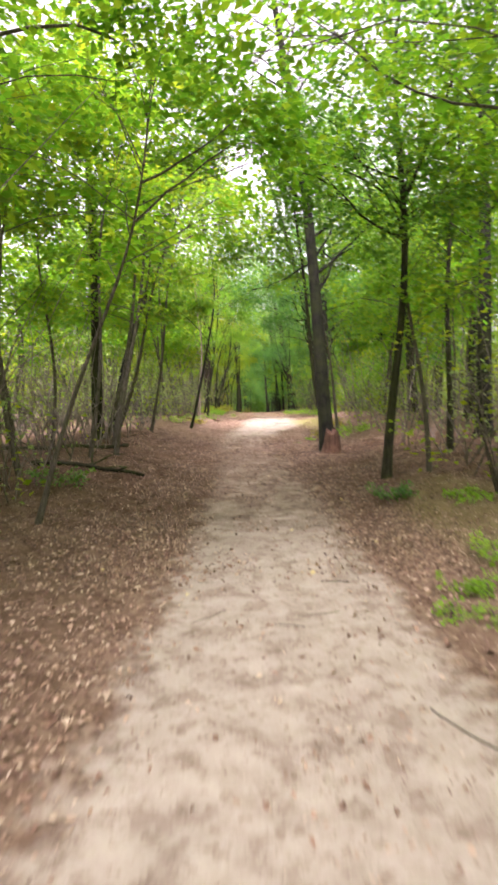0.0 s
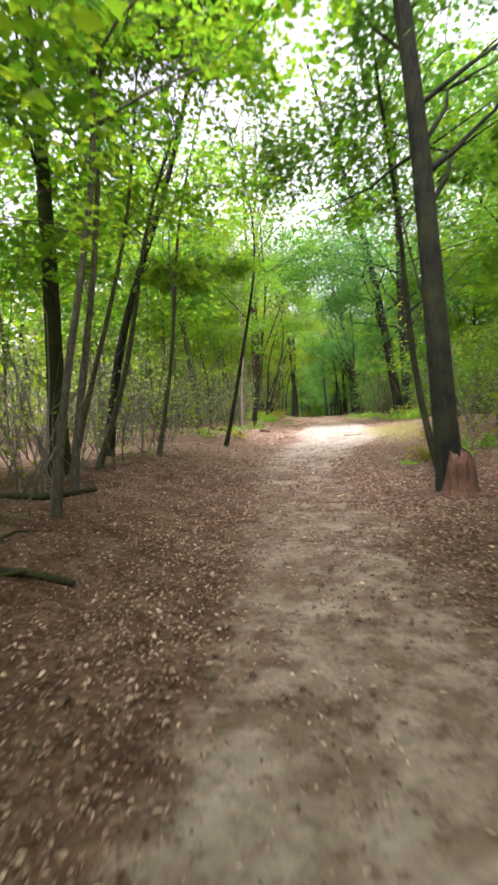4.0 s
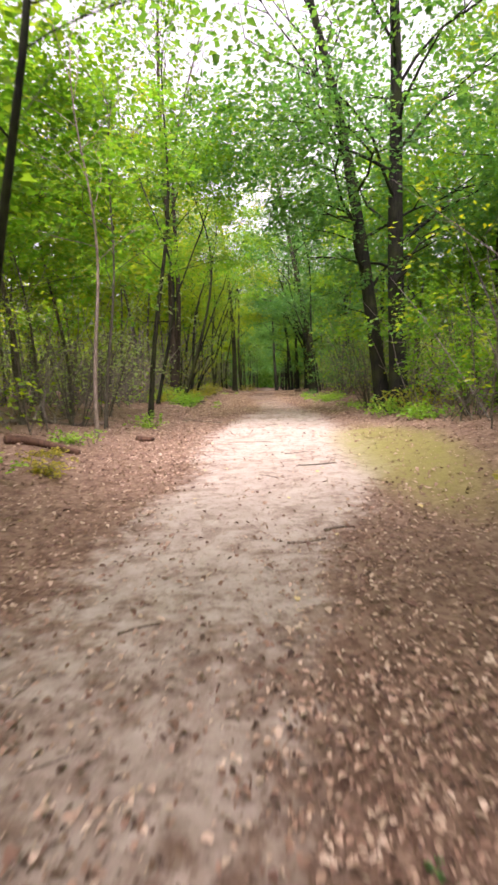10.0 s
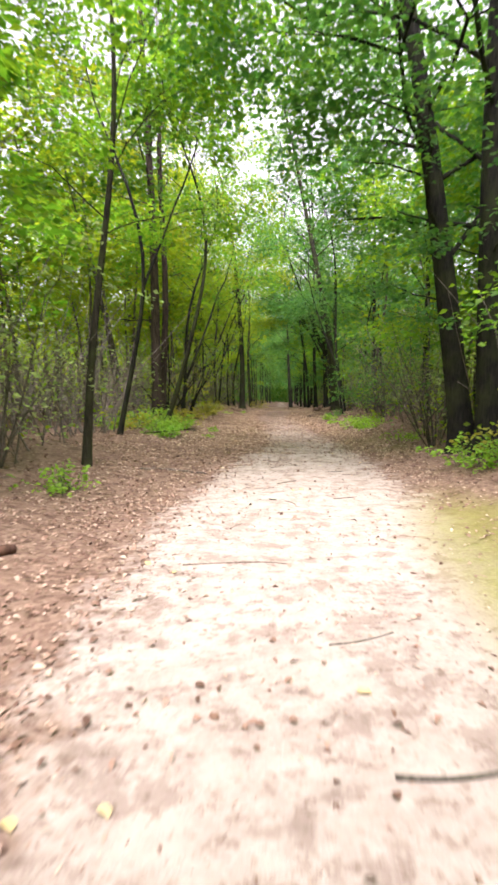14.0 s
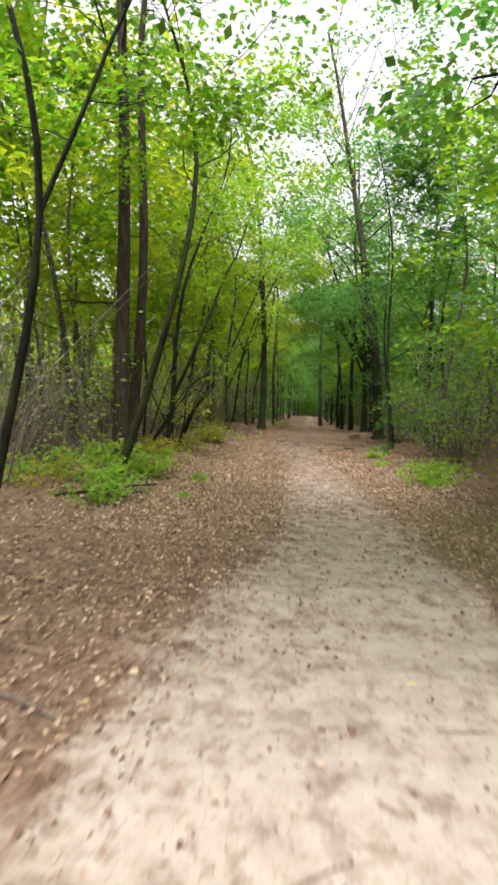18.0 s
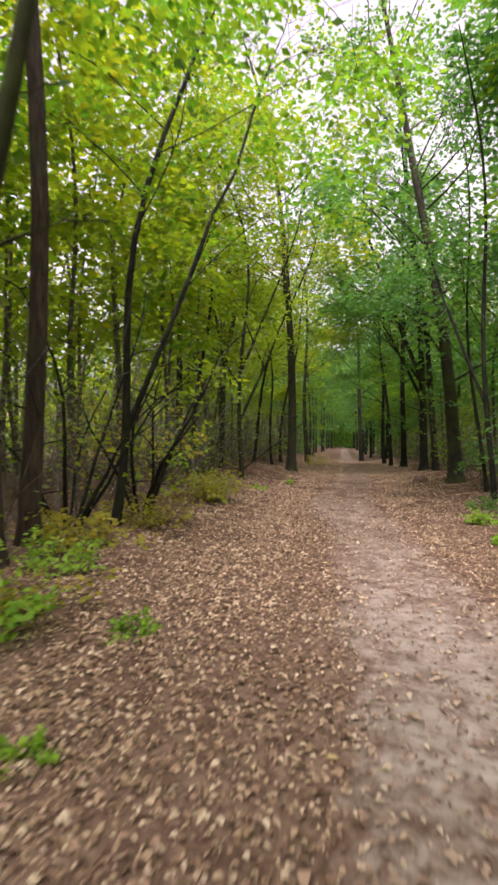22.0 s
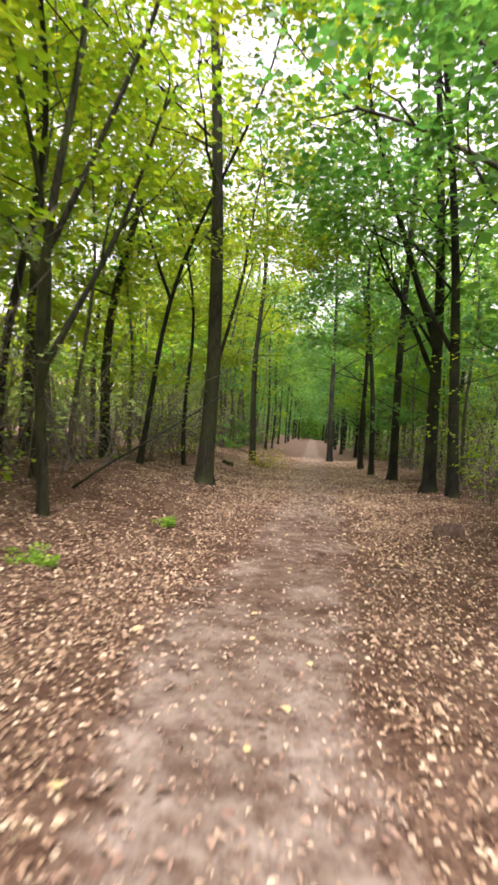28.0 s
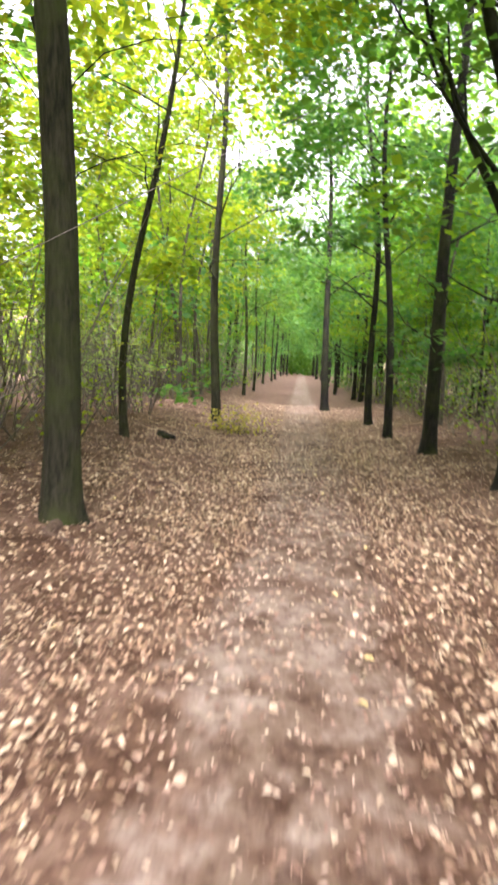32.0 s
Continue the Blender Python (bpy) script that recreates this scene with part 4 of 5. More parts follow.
# ---- far woods: uncountable foliage and stems that close the view ----
def clumps(r, x, y, z, lo, hi, each, small, large, mat, name, label, flat=0.45):
    """Foliage in many soft clumps, thick in the middle and ragged at the rim."""
    m = len(x)
    n = m * each
    k = np.repeat(np.arange(m), each)
    reach = r.uniform(lo, hi, m)[k]
    off = r.normal(0, 0.55, (n, 3)) * reach[:, None] * [1, 1, flat]
    c = np.stack([x, y, z], 1)[k] + off
    keep = (c[:, 2] > height(c[:, 0], c[:, 1]) + 0.3) & ((np.abs(c[:, 0] - 0.1) > 1.7) | (c[:, 2] > height(c[:, 0], c[:, 1]) + 4.2))
    c = c[keep]
    n = len(c)
    size = r.uniform(small, large, n)
    ahead = r.normal(0, 1, (n, 3)) * [1, 1, 0.5]
    normal = r.normal(0, 0.5, (n, 3)) + [0, 0, 1]
    me = mesh_from("foliage", *leaf_blades(c, ahead, normal, size, size * r.uniform(0.55, 0.8, n), r), mat, False)
    return tagged(new(name, me), label, "woods", kind="stuff")


def far_woods():
    r = np.random.default_rng(5)
    n = 50000
    side = r.choice([-1, 1], n)
    x = side * r.uniform(15, 27, n)
    y = r.uniform(-25, 150, n)
    end = r.random(n) < 0.3
    x[end], y[end] = r.normal(0, 7, end.sum()), r.uniform(136, 185, end.sum())
    back = r.random(n) < 0.06
    x[back], y[back] = r.uniform(-16, 16, back.sum()), r.uniform(-30, -18, back.sum())
    z = height(x, y) + np.where((x < 0) & ~end, np.interp(y, [12, 28, 48, 58], [5.5, 9.5, 9.5, 8.0]), np.interp(y, [12, 26], [5.5, 8.5])) * r.random(n) ** 1.25
    c = np.stack([x, y, z], 1)
    ahead = r.normal(0, 1, (n, 3))
    normal = r.normal(0, 0.6, (n, 3)) + [0, 0, 1]
    size = r.uniform(0.4, 0.85, n)
    for pick, mat, label in ((~end, LEAF_BRIGHT, "distant dense green woodland foliage"), (end, LEAF_OAK, "dark green foliage where the path is lost")):
        me = mesh_from("foliage", *leaf_blades(c[pick], ahead[pick], normal[pick], size[pick], size[pick] * 0.7, r), mat, False)
        tagged(new("far_woods", me), label, "woods", kind="stuff")
    # crowns that meet over the path far ahead
    m = 520
    x, y = r.normal(0, 6.0, m), r.uniform(64, 162, m)
    z = height(x, y) + 2.0 + 12.5 * r.random(m)
    ok = ((np.abs(x) > 2.2) | (z - height(x, y) > 5.5)) & (r.random(m) > 0.8 * in_gap(x, y) * (z - height(x, y) > 6))
    clumps(r, x[ok], y[ok], z[ok], 0.9, 1.7, 62, 0.2, 0.38, LEAF_DEEP, "far_canopy", "distant tree crowns that meet over the path")
    # the high crowns of the wood, with openings between them
    m = 360
    x, y = r.uniform(-15, 16, m), r.choice([-8.0, 9.5, 27.5, 35.0, 41.5, 54.0, 67.0, 80.0, 94.0], m) + r.normal(0, 1.5, m)
    z = height(x, y) + 5.6 + 7.0 * r.random(m)
    ok = (r.random(m) > np.where(y > 60, 0.4, 0.0)) & (r.random(m) > np.maximum(in_gap(x, y), np.where(y > 34, 0.3, np.where(y > 15, 0.7, 0.4)) * (1 - step(np.abs(x - 0.1), 1.0, 3.0))))
    deep = (x > 0) & (y > 26) & (r.random(m) < 0.7)
    clumps(r, x[ok & ~deep], y[ok & ~deep], z[ok & ~deep], 1.0, 1.9, 190, 0.13, 0.25, LEAF_OAK, "high_canopy", "high dark green crowns of the wood")
    clumps(r, x[ok & deep], y[ok & deep], z[ok & deep], 1.0, 1.9, 190, 0.13, 0.25, LEAF_DEEP, "high_canopy", "high deep green crowns of the oaks")
    # the leafy middle storey beside the path
    m = 900
    side = np.where(r.random(m) < 0.52, -1, 1)
    x, y = side * (3.9 + 9 * r.random(m) ** 1.2), r.uniform(-2, 96, m)
    z = height(x, y) + 2.3 + 7.2 * r.random(m)
    ok = ((np.abs(x) > 5) | (z - height(x, y) > 3.2)) & ~((z - height(x, y) > 5) & (in_gap(x, y) > 0.5)) & ((y > 30) | (z - height(x, y) < 5.5) | (r.random(m) < 0.35))
    x, y, z, side = x[ok], y[ok], z[ok], side[ok]
    pick = r.random(len(x))
    kind = np.where(side < 0, np.where(pick < 0.6 - 0.35 * (y < 26), 0, 1), np.where(pick < 0.55 * (y > 24), 2, np.where(pick < 0.8, 1, 0)))
    for k, mat, label in ((0, LEAF_BRIGHT, "yellow-green leaves of the middle storey"), (1, LEAF_GREEN, "fresh green leaves of the middle storey"), (2, LEAF_DEEP, "deep green leaves of the middle storey")):
        clumps(r, x[kind == k], y[kind == k], z[kind == k], 0.7, 1.3, 105, 0.12, 0.23, mat, "understorey", label, 0.4)
    # lower growth farther out on both sides
    n = 16000
    x, y = r.choice([-1, 1], n) * r.uniform(26, 48, n), r.uniform(-40, 165, n)
    z = height(x, y) + np.where(x < 0, 5.0, 7.0) * r.random(n) ** 1.4
    size = r.uniform(0.5, 0.95, n)
    me = mesh_from("foliage", *leaf_blades(np.stack([x, y, z], 1), r.normal(0, 1, (n, 3)), r.normal(0, 0.6, (n, 3)) + [0, 0, 1], size, size * 0.7, r), LEAF_OAK, False)
    tagged(new("far_woods", me), "distant dense green woodland foliage", "woods", kind="stuff")
    m = 260
    x, y = r.choice([-1, 1], m) * (2.6 + 7 * r.random(m)), r.uniform(60, 140, m)
    z = height(x, y) + 0.4 + 3.6 * r.random(m) ** 1.3
    clumps(r, x, y, z, 0.6, 1.2, 60, 0.14, 0.3, LEAF_DEEP, "far_undergrowth", "distant green undergrowth along the path", 0.6)
    stems = []
    for i in range(420):
        sx = r.choice([-1, 1]) * r.uniform(10, 24)
        sy = r.uniform(-20, 140)
        zz = ground_z(sx, sy)
        tall = r.uniform(5, 12)
        b = np.array([[sx + r.normal(0, 0.1) * k, sy + r.normal(0, 0.1) * k, zz - 0.1 + tall * k / 4] for k in range(5)])
        stems.append(tube(b, r.uniform(0.04, 0.14) * np.linspace(1, 0.4, 5), 5))
    tagged(new("far_trunks", mesh_from("stems", *join(stems), BARK)), "distant thin grey trunks of the wood", "woods", kind="stuff")


far_woods()


# ---- fallen leaves ----
def litter():
    r = np.random.default_rng(11)
    n = 270000
    x = r.normal(0, 2.1, n)
    y = r.uniform(-2.5, 70, n)
    # thicker drifts under the big oak, along the last stretch and on the banks before it
    x = np.concatenate([x, r.normal(0.2, 1.6, 60000), r.normal(0.0, 1.9, 50000), r.normal(-1.9, 0.8, 24000), r.normal(2.05, 0.5, 11000)])
    y = np.concatenate([y, r.uniform(5, 17.5, 60000), r.uniform(30, 58, 50000), r.uniform(33, 47, 24000), r.uniform(30.5, 40, 11000)])
    n = len(x)
    sandy = np.clip(sand_mask(x, y) * 1.25, 0, 1)
    mid, wide = np.interp(y, SAND_Y, SAND_C), np.interp(y, SAND_Y, SAND_W)
    trodden = np.interp(y, [0, 20, 30, 39, 41.5, 44, 46, 49.3, 50.5, 60], [0.85, 0.85, 0.85, 0.8, 0.5, 0.8, 0.93, 0.93, 0.55, 0.6]) * (1 - step(np.abs(x - mid), 0.35 * wide, np.interp(y, [44, 46, 49.3, 51], [1.15, 1.9, 1.9, 1.15]) * wide))
    cover = 1 - 0.975 * np.maximum(sandy, trodden)
    patch = 0.55 + 0.45 * np.sin(1.9 * x + 0.7 * y) * np.sin(0.9 * y - 1.3 * x)
    mats = np.sin(3.1 * x + 1.7 * y) * np.sin(2.3 * y - 2.9 * x + 0.6) + 0.6 * np.sin(6.7 * x - 1.1 * y) * np.sin(5.3 * y + 2.1 * x)
    cover = np.maximum(cover, step(mats + r.normal(0, 0.2, n), 0.0, 0.7) * np.interp(y, [3, 8, 10.5, 12, 14, 17, 20, 30, 36, 44, 49, 51.5, 60], [0.12, 0.25, 0.4, 0.75, 0.7, 0.5, 0.15, 0.06, 0.2, 0.1, 0.1, 0.3, 0.35]))
    ok = (np.abs(x) < 9) & (r.random(n) < cover * (0.5 + 0.5 * patch) * (1 - 0.7 * moss_mask(x, y)))
    x, y = x[ok], y[ok]
    n = len(x)
    c = np.stack([x, y, height(x, y) + r.uniform(0.004, 0.02, n)], 1)
    a = r.uniform(0, 6.28, n)
    ahead = np.stack([np.cos(a), np.sin(a), r.normal(0, 0.16, n)], 1)
    normal = np.stack([r.normal(0, 0.38, n), r.normal(0, 0.38, n), np.ones(n)], 1)
    size = r.uniform(0.02, 0.05, n) * np.where(r.random(n) < 0.15, 1.4, 1.0) * np.interp(y, [4, 8, 15, 18, 40, 46, 52], [1, 0.84, 0.84, 1, 1, 0.84, 1])
    wide = size * r.uniform(0.35, 0.75, n)
    near = np.abs(x) < 2.6
    fresh = step(y, 26, 36) > r.random(n)
    bare = fresh & (sand_mask(x, y) > 0.3)
    fresh = fresh & ~bare
    # most leaves between y 4.5 and 18 take the darker litter colours
    dark_tone = np.interp(y, [4.5, 8, 15.5, 18], [0, 0.9, 0.9, 0]) > r.random(n)
    for pick, blades, mat, label in ((bare, oval_blades, LITTER_PALE, "pale freshly fallen leaves on the trodden path"), (near & dark_tone, oval_blades, LITTER_DARK, "dark brown fallen leaves under the oak"), (near & ~fresh & ~bare & ~dark_tone, oval_blades, LITTER, "dry brown fallen leaves beside the path"), (near & fresh, oval_blades, LITTER_TAN, "dry pale tan fallen leaves beside the path"),
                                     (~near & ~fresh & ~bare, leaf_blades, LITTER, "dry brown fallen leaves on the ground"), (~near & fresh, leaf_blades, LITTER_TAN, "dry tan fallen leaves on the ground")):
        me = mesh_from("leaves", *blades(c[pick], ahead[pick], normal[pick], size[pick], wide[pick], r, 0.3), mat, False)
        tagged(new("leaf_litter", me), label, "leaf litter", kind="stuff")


litter()


def crumbs():
    """Leaf scraps, bits of bark and small twigs trodden into the sand."""
    r = np.random.default_rng(12)
    n = 110000
    x, y = r.normal(0.2, 1.0, n), r.uniform(-2.5, 60, n)
    patch = 0.5 + 0.5 * np.sin(2.6 * x + 1.3 * y) * np.sin(1.7 * y - 0.9 * x + 1)
    ok = r.random(n) < 0.06 + 0.94 * patch**3
    x, y = x[ok], y[ok]
    n = len(x)
    c = np.stack([x, y, height(x, y) + r.uniform(0.002, 0.008, n)], 1)
    a = r.uniform(0, 6.28, n)
    ahead = np.stack([np.cos(a), np.sin(a), r.normal(0, 0.1, n)], 1)
    normal = np.stack([r.normal(0, 0.2, n), r.normal(0, 0.2, n), np.ones(n)], 1)
    size = 0.006 + 0.045 * r.random(n) ** 4
    me = mesh_from("scraps", *leaf_blades(c, ahead, normal, size, size * r.uniform(0.15, 0.6, n), r, 0.3), LITTER, False)
    return tagged(new("leaf_scraps", me), "small brown leaf scraps trodden into sand", "leaf litter", kind="stuff")


crumbs()


def thicket():
    """The tangle of thin, mostly bare stems under the trees on both sides."""
    r = np.random.default_rng(14)
    pieces = []
    for i in range(5200):
        side = -1 if r.random() < 0.62 else 1
        x, y = side * (3.3 + 11 * r.random() ** 1.3), r.uniform(0, 92)
        z, tall = ground_z(x, y), r.uniform(0.6, 3.4)
        lean, kink, curl = r.normal(0, 0.34, 2), r.normal(0, 0.6, 2), r.normal(0, 0.22, 2)
        ks = np.array([0, 0.22, 0.45, 0.7, 1.0])
        sway = np.sin(4.5 * ks + r.uniform(0, 6)) - 0.5
        p = np.stack([x + lean[0] * tall * ks + kink[0] * ks * ks + curl[0] * ks * sway, y + lean[1] * tall * ks + kink[1] * ks * ks + curl[1] * ks * sway, z - 0.05 + tall * ks], 1)
        pieces.append(tube(p, r.uniform(0.005, 0.02) * np.array([1, 0.9, 0.75, 0.55, 0.2]), 3))
        if r.random() < 0.7:
            b = branch_line(p[2], r.uniform(0, 6.28), r.uniform(0.2, 1.0), tall * 0.45, r, 3)
            pieces.append(tube(b, np.array([0.009, 0.006, 0.003]), 3))
    tagged(new("thicket", mesh_from("stems", *join(pieces), TWIGS)), "tangle of thin bare grey-brown woodland stems", "undergrowth", kind="stuff")
    for n, mat, near, label in ((46000, LEAF_DIM, 3.5, "dim grey-green leaves of the low undergrowth"), (34000, LEAF_BRIGHT, 3.0, "green leaves of the low undergrowth")):
        side = np.where(r.random(n) < 0.48, -1, 1)
        x, y = side * (near + 8 * r.random(n) ** 1.2), r.uniform(0, 95, n)
        clump = np.sin(1.3 * x + 0.4 * y + near) * np.sin(0.9 * y - 0.5 * x) + 0.4 * np.sin(2.7 * y + near)
        ok = clump + r.normal(0, 0.3, n) > np.where(x < 0, 0.2, -0.05)
        x, y = x[ok], y[ok]
        n = len(x)
        z = height(x, y) + 0.12 + 3.0 * r.random(n) ** 1.2 * (0.35 + 0.65 * step(np.abs(x), 3.0, 5.5))
        ahead = r.normal(0, 1, (n, 3)) * [1, 1, 0.4]
        normal = r.normal(0, 0.5, (n, 3)) + [0, 0, 1]
        size = r.uniform(0.06, 0.14, n)
        me = mesh_from("leaves", *leaf_blades(np.stack([x, y, z], 1), ahead, normal, size, size * 0.65, r), mat, False)
        tagged(new("undergrowth_leaves", me), label, "undergrowth", kind="stuff")


thicket()


# ---- things on the ground ----
def make_stump():
    r = np.random.default_rng(31)
    root = tagged(new("tree_stump"), "broken reddish-brown stump at the foot of an oak", "stump")
    h = np.array([-0.1, 0.0, 0.05, 0.14, 0.3, 0.46, 0.58])
    line = np.stack([0.02 * np.sin(4 * h), 0.015 * np.cos(5 * h), h], 1)
    v, f = tube(line, np.array([0.36, 0.3, 0.25, 0.215, 0.185, 0.16, 0.12]), 18, 0.12, r)
    v[-18:, 2] += 0.1 * v[-18:, 1] / 0.17 + r.normal(0, 0.05, 18)
    part("bark", mesh_from("bark", v, f, STUMP), root)
    top = np.concatenate([v[-18:] * [0.97, 0.97, 1] - [0, 0, 0.015], [[0.02, 0, 0.5]]])
    faces = [[i, (i + 1) % 18, 18] for i in range(18)]
    part("broken_top", mesh_from("broken_top", top, faces, STUMP), root, "splintered wood")
    return root


stand(make_stump(), 1.7, 13.93)


def lay_stick(seed, x, y, turn, length, thick, mat, name="stick", label="thin brown fallen stick on the path", twigs=0, lift=0.0):
    r = np.random.default_rng(seed)
    t = np.linspace(-0.5, 0.5, 9)
    bow = r.normal(0, 0.08) * length
    px = x + np.cos(turn) * t * length - np.sin(turn) * bow * np.cos(3 * t)
    py = y + np.sin(turn) * t * length + np.cos(turn) * bow * np.cos(3 * t)
    pz = height(px, py) + thick * 0.55 + lift * (t + 0.5) * length
    o = np.array([x, y, ground_z(x, y)])
    pts = np.stack([px, py, pz], 1) - o
    root = tagged(new(name), label, "stick" if name == "stick" else name, "fallen sticks" if name == "stick" else "")
    bar = np.concatenate([pts[:1] - 0.004 * (pts[1:2] - pts[:1]), pts, pts[-1:] + 0.004 * (pts[-1:] - pts[-2:-1])])
    part("wood", mesh_from("wood", *tube(bar, thick * np.concatenate([[0.02], np.linspace(1, 0.55, 9), [0.02]]), 7, 0.07, r), mat), root)
    for k in range(twigs):
        j = int(r.integers(2, 8))
        b = branch_line(pts[j], turn + r.choice([-1, 1]) * r.uniform(0.5, 1.1), r.uniform(0.05, 0.5), length * r.uniform(0.2, 0.4), r, 5, 0.1)
        part("twig", mesh_from("twig", *tube(b, thick * 0.45 * np.linspace(1, 0.3, 5), 5), mat), root)
    root.location = o
    return root


for i, (x, y, turn, length, thick, twigs) in enumerate([(0.82, 22.25, 0.15, 0.62, 0.016, 1), (0.5, 19.4, 0.3, 0.4, 0.018, 0), (0.27, 12.1, 2.2, 0.6, 0.009, 0),
        (0.95, 2.6, 2.1, 0.55, 0.009, 1), (0.28, 28.05, 0.55, 0.36, 0.011, 0), (0.97, 46.9, 3.1, 0.6, 0.012, 0), (0.85, 46.2, 0.1, 0.5, 0.01, 0),
        (-0.1, 24.3, 0.1, 0.9, 0.008, 1), (0.4, 4.1, 0.2, 0.4, 0.007, 0), (0.15, 3.9, 2.8, 0.35, 0.006, 1), (-0.42, 4.2, 0.7, 0.4, 0.008, 3),
        (0.2, 21.6, 2.6, 0.3, 0.008, 0), (0.6, 23.2, 0.4, 0.45, 0.008, 0), (-0.2, 25.6, 1.2, 0.3, 0.007, 0), (0.3, 26.6, 2.0, 0.35, 0.007, 0),
        (1.0, 29.0, 0.2, 0.3, 0.007, 0), (-0.6, 16.9, 0.6, 0.35, 0.009, 0), (0.9, 48.7, 0.1, 0.5, 0.01, 0), (-0.9, 44.9, 0.9, 0.4, 0.008, 0), (-0.7, 45.65, 0.55, 0.55, 0.012, 0), (0.9, 26.9, 0.3, 0.3, 0.012, 1), (0.11, 26.84, 2.2, 0.16, 0.014, 0), (0.8, 19.7, 0.3, 0.34, 0.026, 1), (-0.5, 17.9, 0.45, 0.3, 0.012, 0), (0.62, 4.9, 2.9, 0.3, 0.01, 0)]):
    lay_stick(400 + i, x, y, turn, length * 0.8, thick * 0.7, DEAD if i % 3 else BARK_THIN, twigs=twigs)
lay_stick(430, -1.35, 28.7, 0.06, 0.95, 0.022, DEAD, "branch", "pale fallen branch in leaf litter", 1)
lay_stick(431, -3.0, 10.0, 0.15, 1.9, 0.05, BARK, "branch", "fallen dead branch among leaves", 3)
lay_stick(432, -2.3, 33.5, 0.9, 1.5, 0.02, BARK_DARK, "branch", "dark bent dead branch beside the path", 2, 0.12)
lay_stick(433, -2.7, 22.3, 0.2, 0.9, 0.07, STUMP, "log", "short mossy log at the edge of the path")
lay_stick(434, -4.2, 12.6, 0.4, 2.6, 0.06, BARK, "log", "long thin log lying in the wood")
lay_stick(435, -4.6, 52.6, 0.1, 2.6, 0.07, BARK, "log", "long thin log lying in the wood")
lay_stick(436, -2.15, 48.9, 0.75, 2.2, 0.018, BARK_DARK, "branch", "thin dead branch leaning above the litter", 1, 0.75)
lay_stick(437, -4.0, 26.0, 0.3, 2.2, 0.05, DEAD, "branch", "fallen dead branch among leaves", 4)


def make_clod(seed, x, y, size, label):
    """A hump of rotten wood and earth, lumpy all over and half sunk in the leaves."""
    bm = bmesh.new()
    bmesh.ops.create_icosphere(bm, subdivisions=4, radius=1.0)
    for v in bm.verts:
        a = v.co.copy()
        lump = 0.22 * math.sin(3.1 * a.x + 1.3 * a.y + seed) * math.sin(2.7 * a.y - a.z) + 0.1 * math.sin(9 * a.x + 4 * a.z) * math.sin(8 * a.y + seed) + 0.05 * math.sin(21 * a.x - 13 * a.y) * math.sin(17 * a.z)
        v.co = Vector((size * 1.25 * a.x * (1 + lump), size * 0.9 * a.y * (1 + lump), size * 0.95 * (a.z * (1 + 1.4 * lump)) + 0.1 * size))
    me = bpy.data.meshes.new("clod")
    bm.to_mesh(me)
    bm.free()
    for p in me.polygons:
        p.use_smooth = True
    me.materials.append(ROOT)
    ob = tagged(new("rotten_stump", me), label, "stump")
    ob.location = (x, y, ground_z(x, y))


make_clod(3, 1.9, 48.7, 0.15, "low hump of rotten dark wood in the leaves")
lay_stick(439, 1.4, 44.3, 0.1, 0.3, 0.035, ROOT, "log", "short dark chunk of rotten wood")
lay_stick(440, -1.8, 24.3, 0.7, 0.3, 0.06, STUMP, "log", "small reddish stub of rotten wood")
lay_stick(441, -2.2, 56.8, 0.7, 0.3, 0.08, BARK_DARK, "log", "small dark stub of rotten wood")


def lay_root(x0, y0, x1, y1, thick, seed):
    r = np.random.default_rng(seed)
    t = np.linspace(0, 1, 14)
    px = x0 + (x1 - x0) * t + 0.06 * np.sin(7 * t + r.uniform(0, 6))
    py = y0 + (y1 - y0) * t + 0.08 * np.sin(6 * t + r.uniform(0, 6))
    rad = thick * (1 - 0.75 * t)
    pts = np.stack([px, py, height(px, py) + 0.1 * rad - 0.012 * t], 1)
    root = tagged(new("tree_root"), "dark surface root crossing the trodden path", "root", "surface roots")
    o = np.array([x0, y0, ground_z(x0, y0)])
    part("wood", mesh_from("wood", *tube(pts - o, rad, 8, 0.08, r), ROOT), root)
    root.location = o


lay_root(1.4, 13.95, -0.25, 13.3, 0.045, 51)
lay_root(1.45, 13.85, 0.6, 12.7, 0.05, 52)
lay_root(1.7, 14.0, 2.5, 13.3, 0.06, 53)
lay_root(-1.95, 51.6, -1.6, 51.0, 0.05, 54)

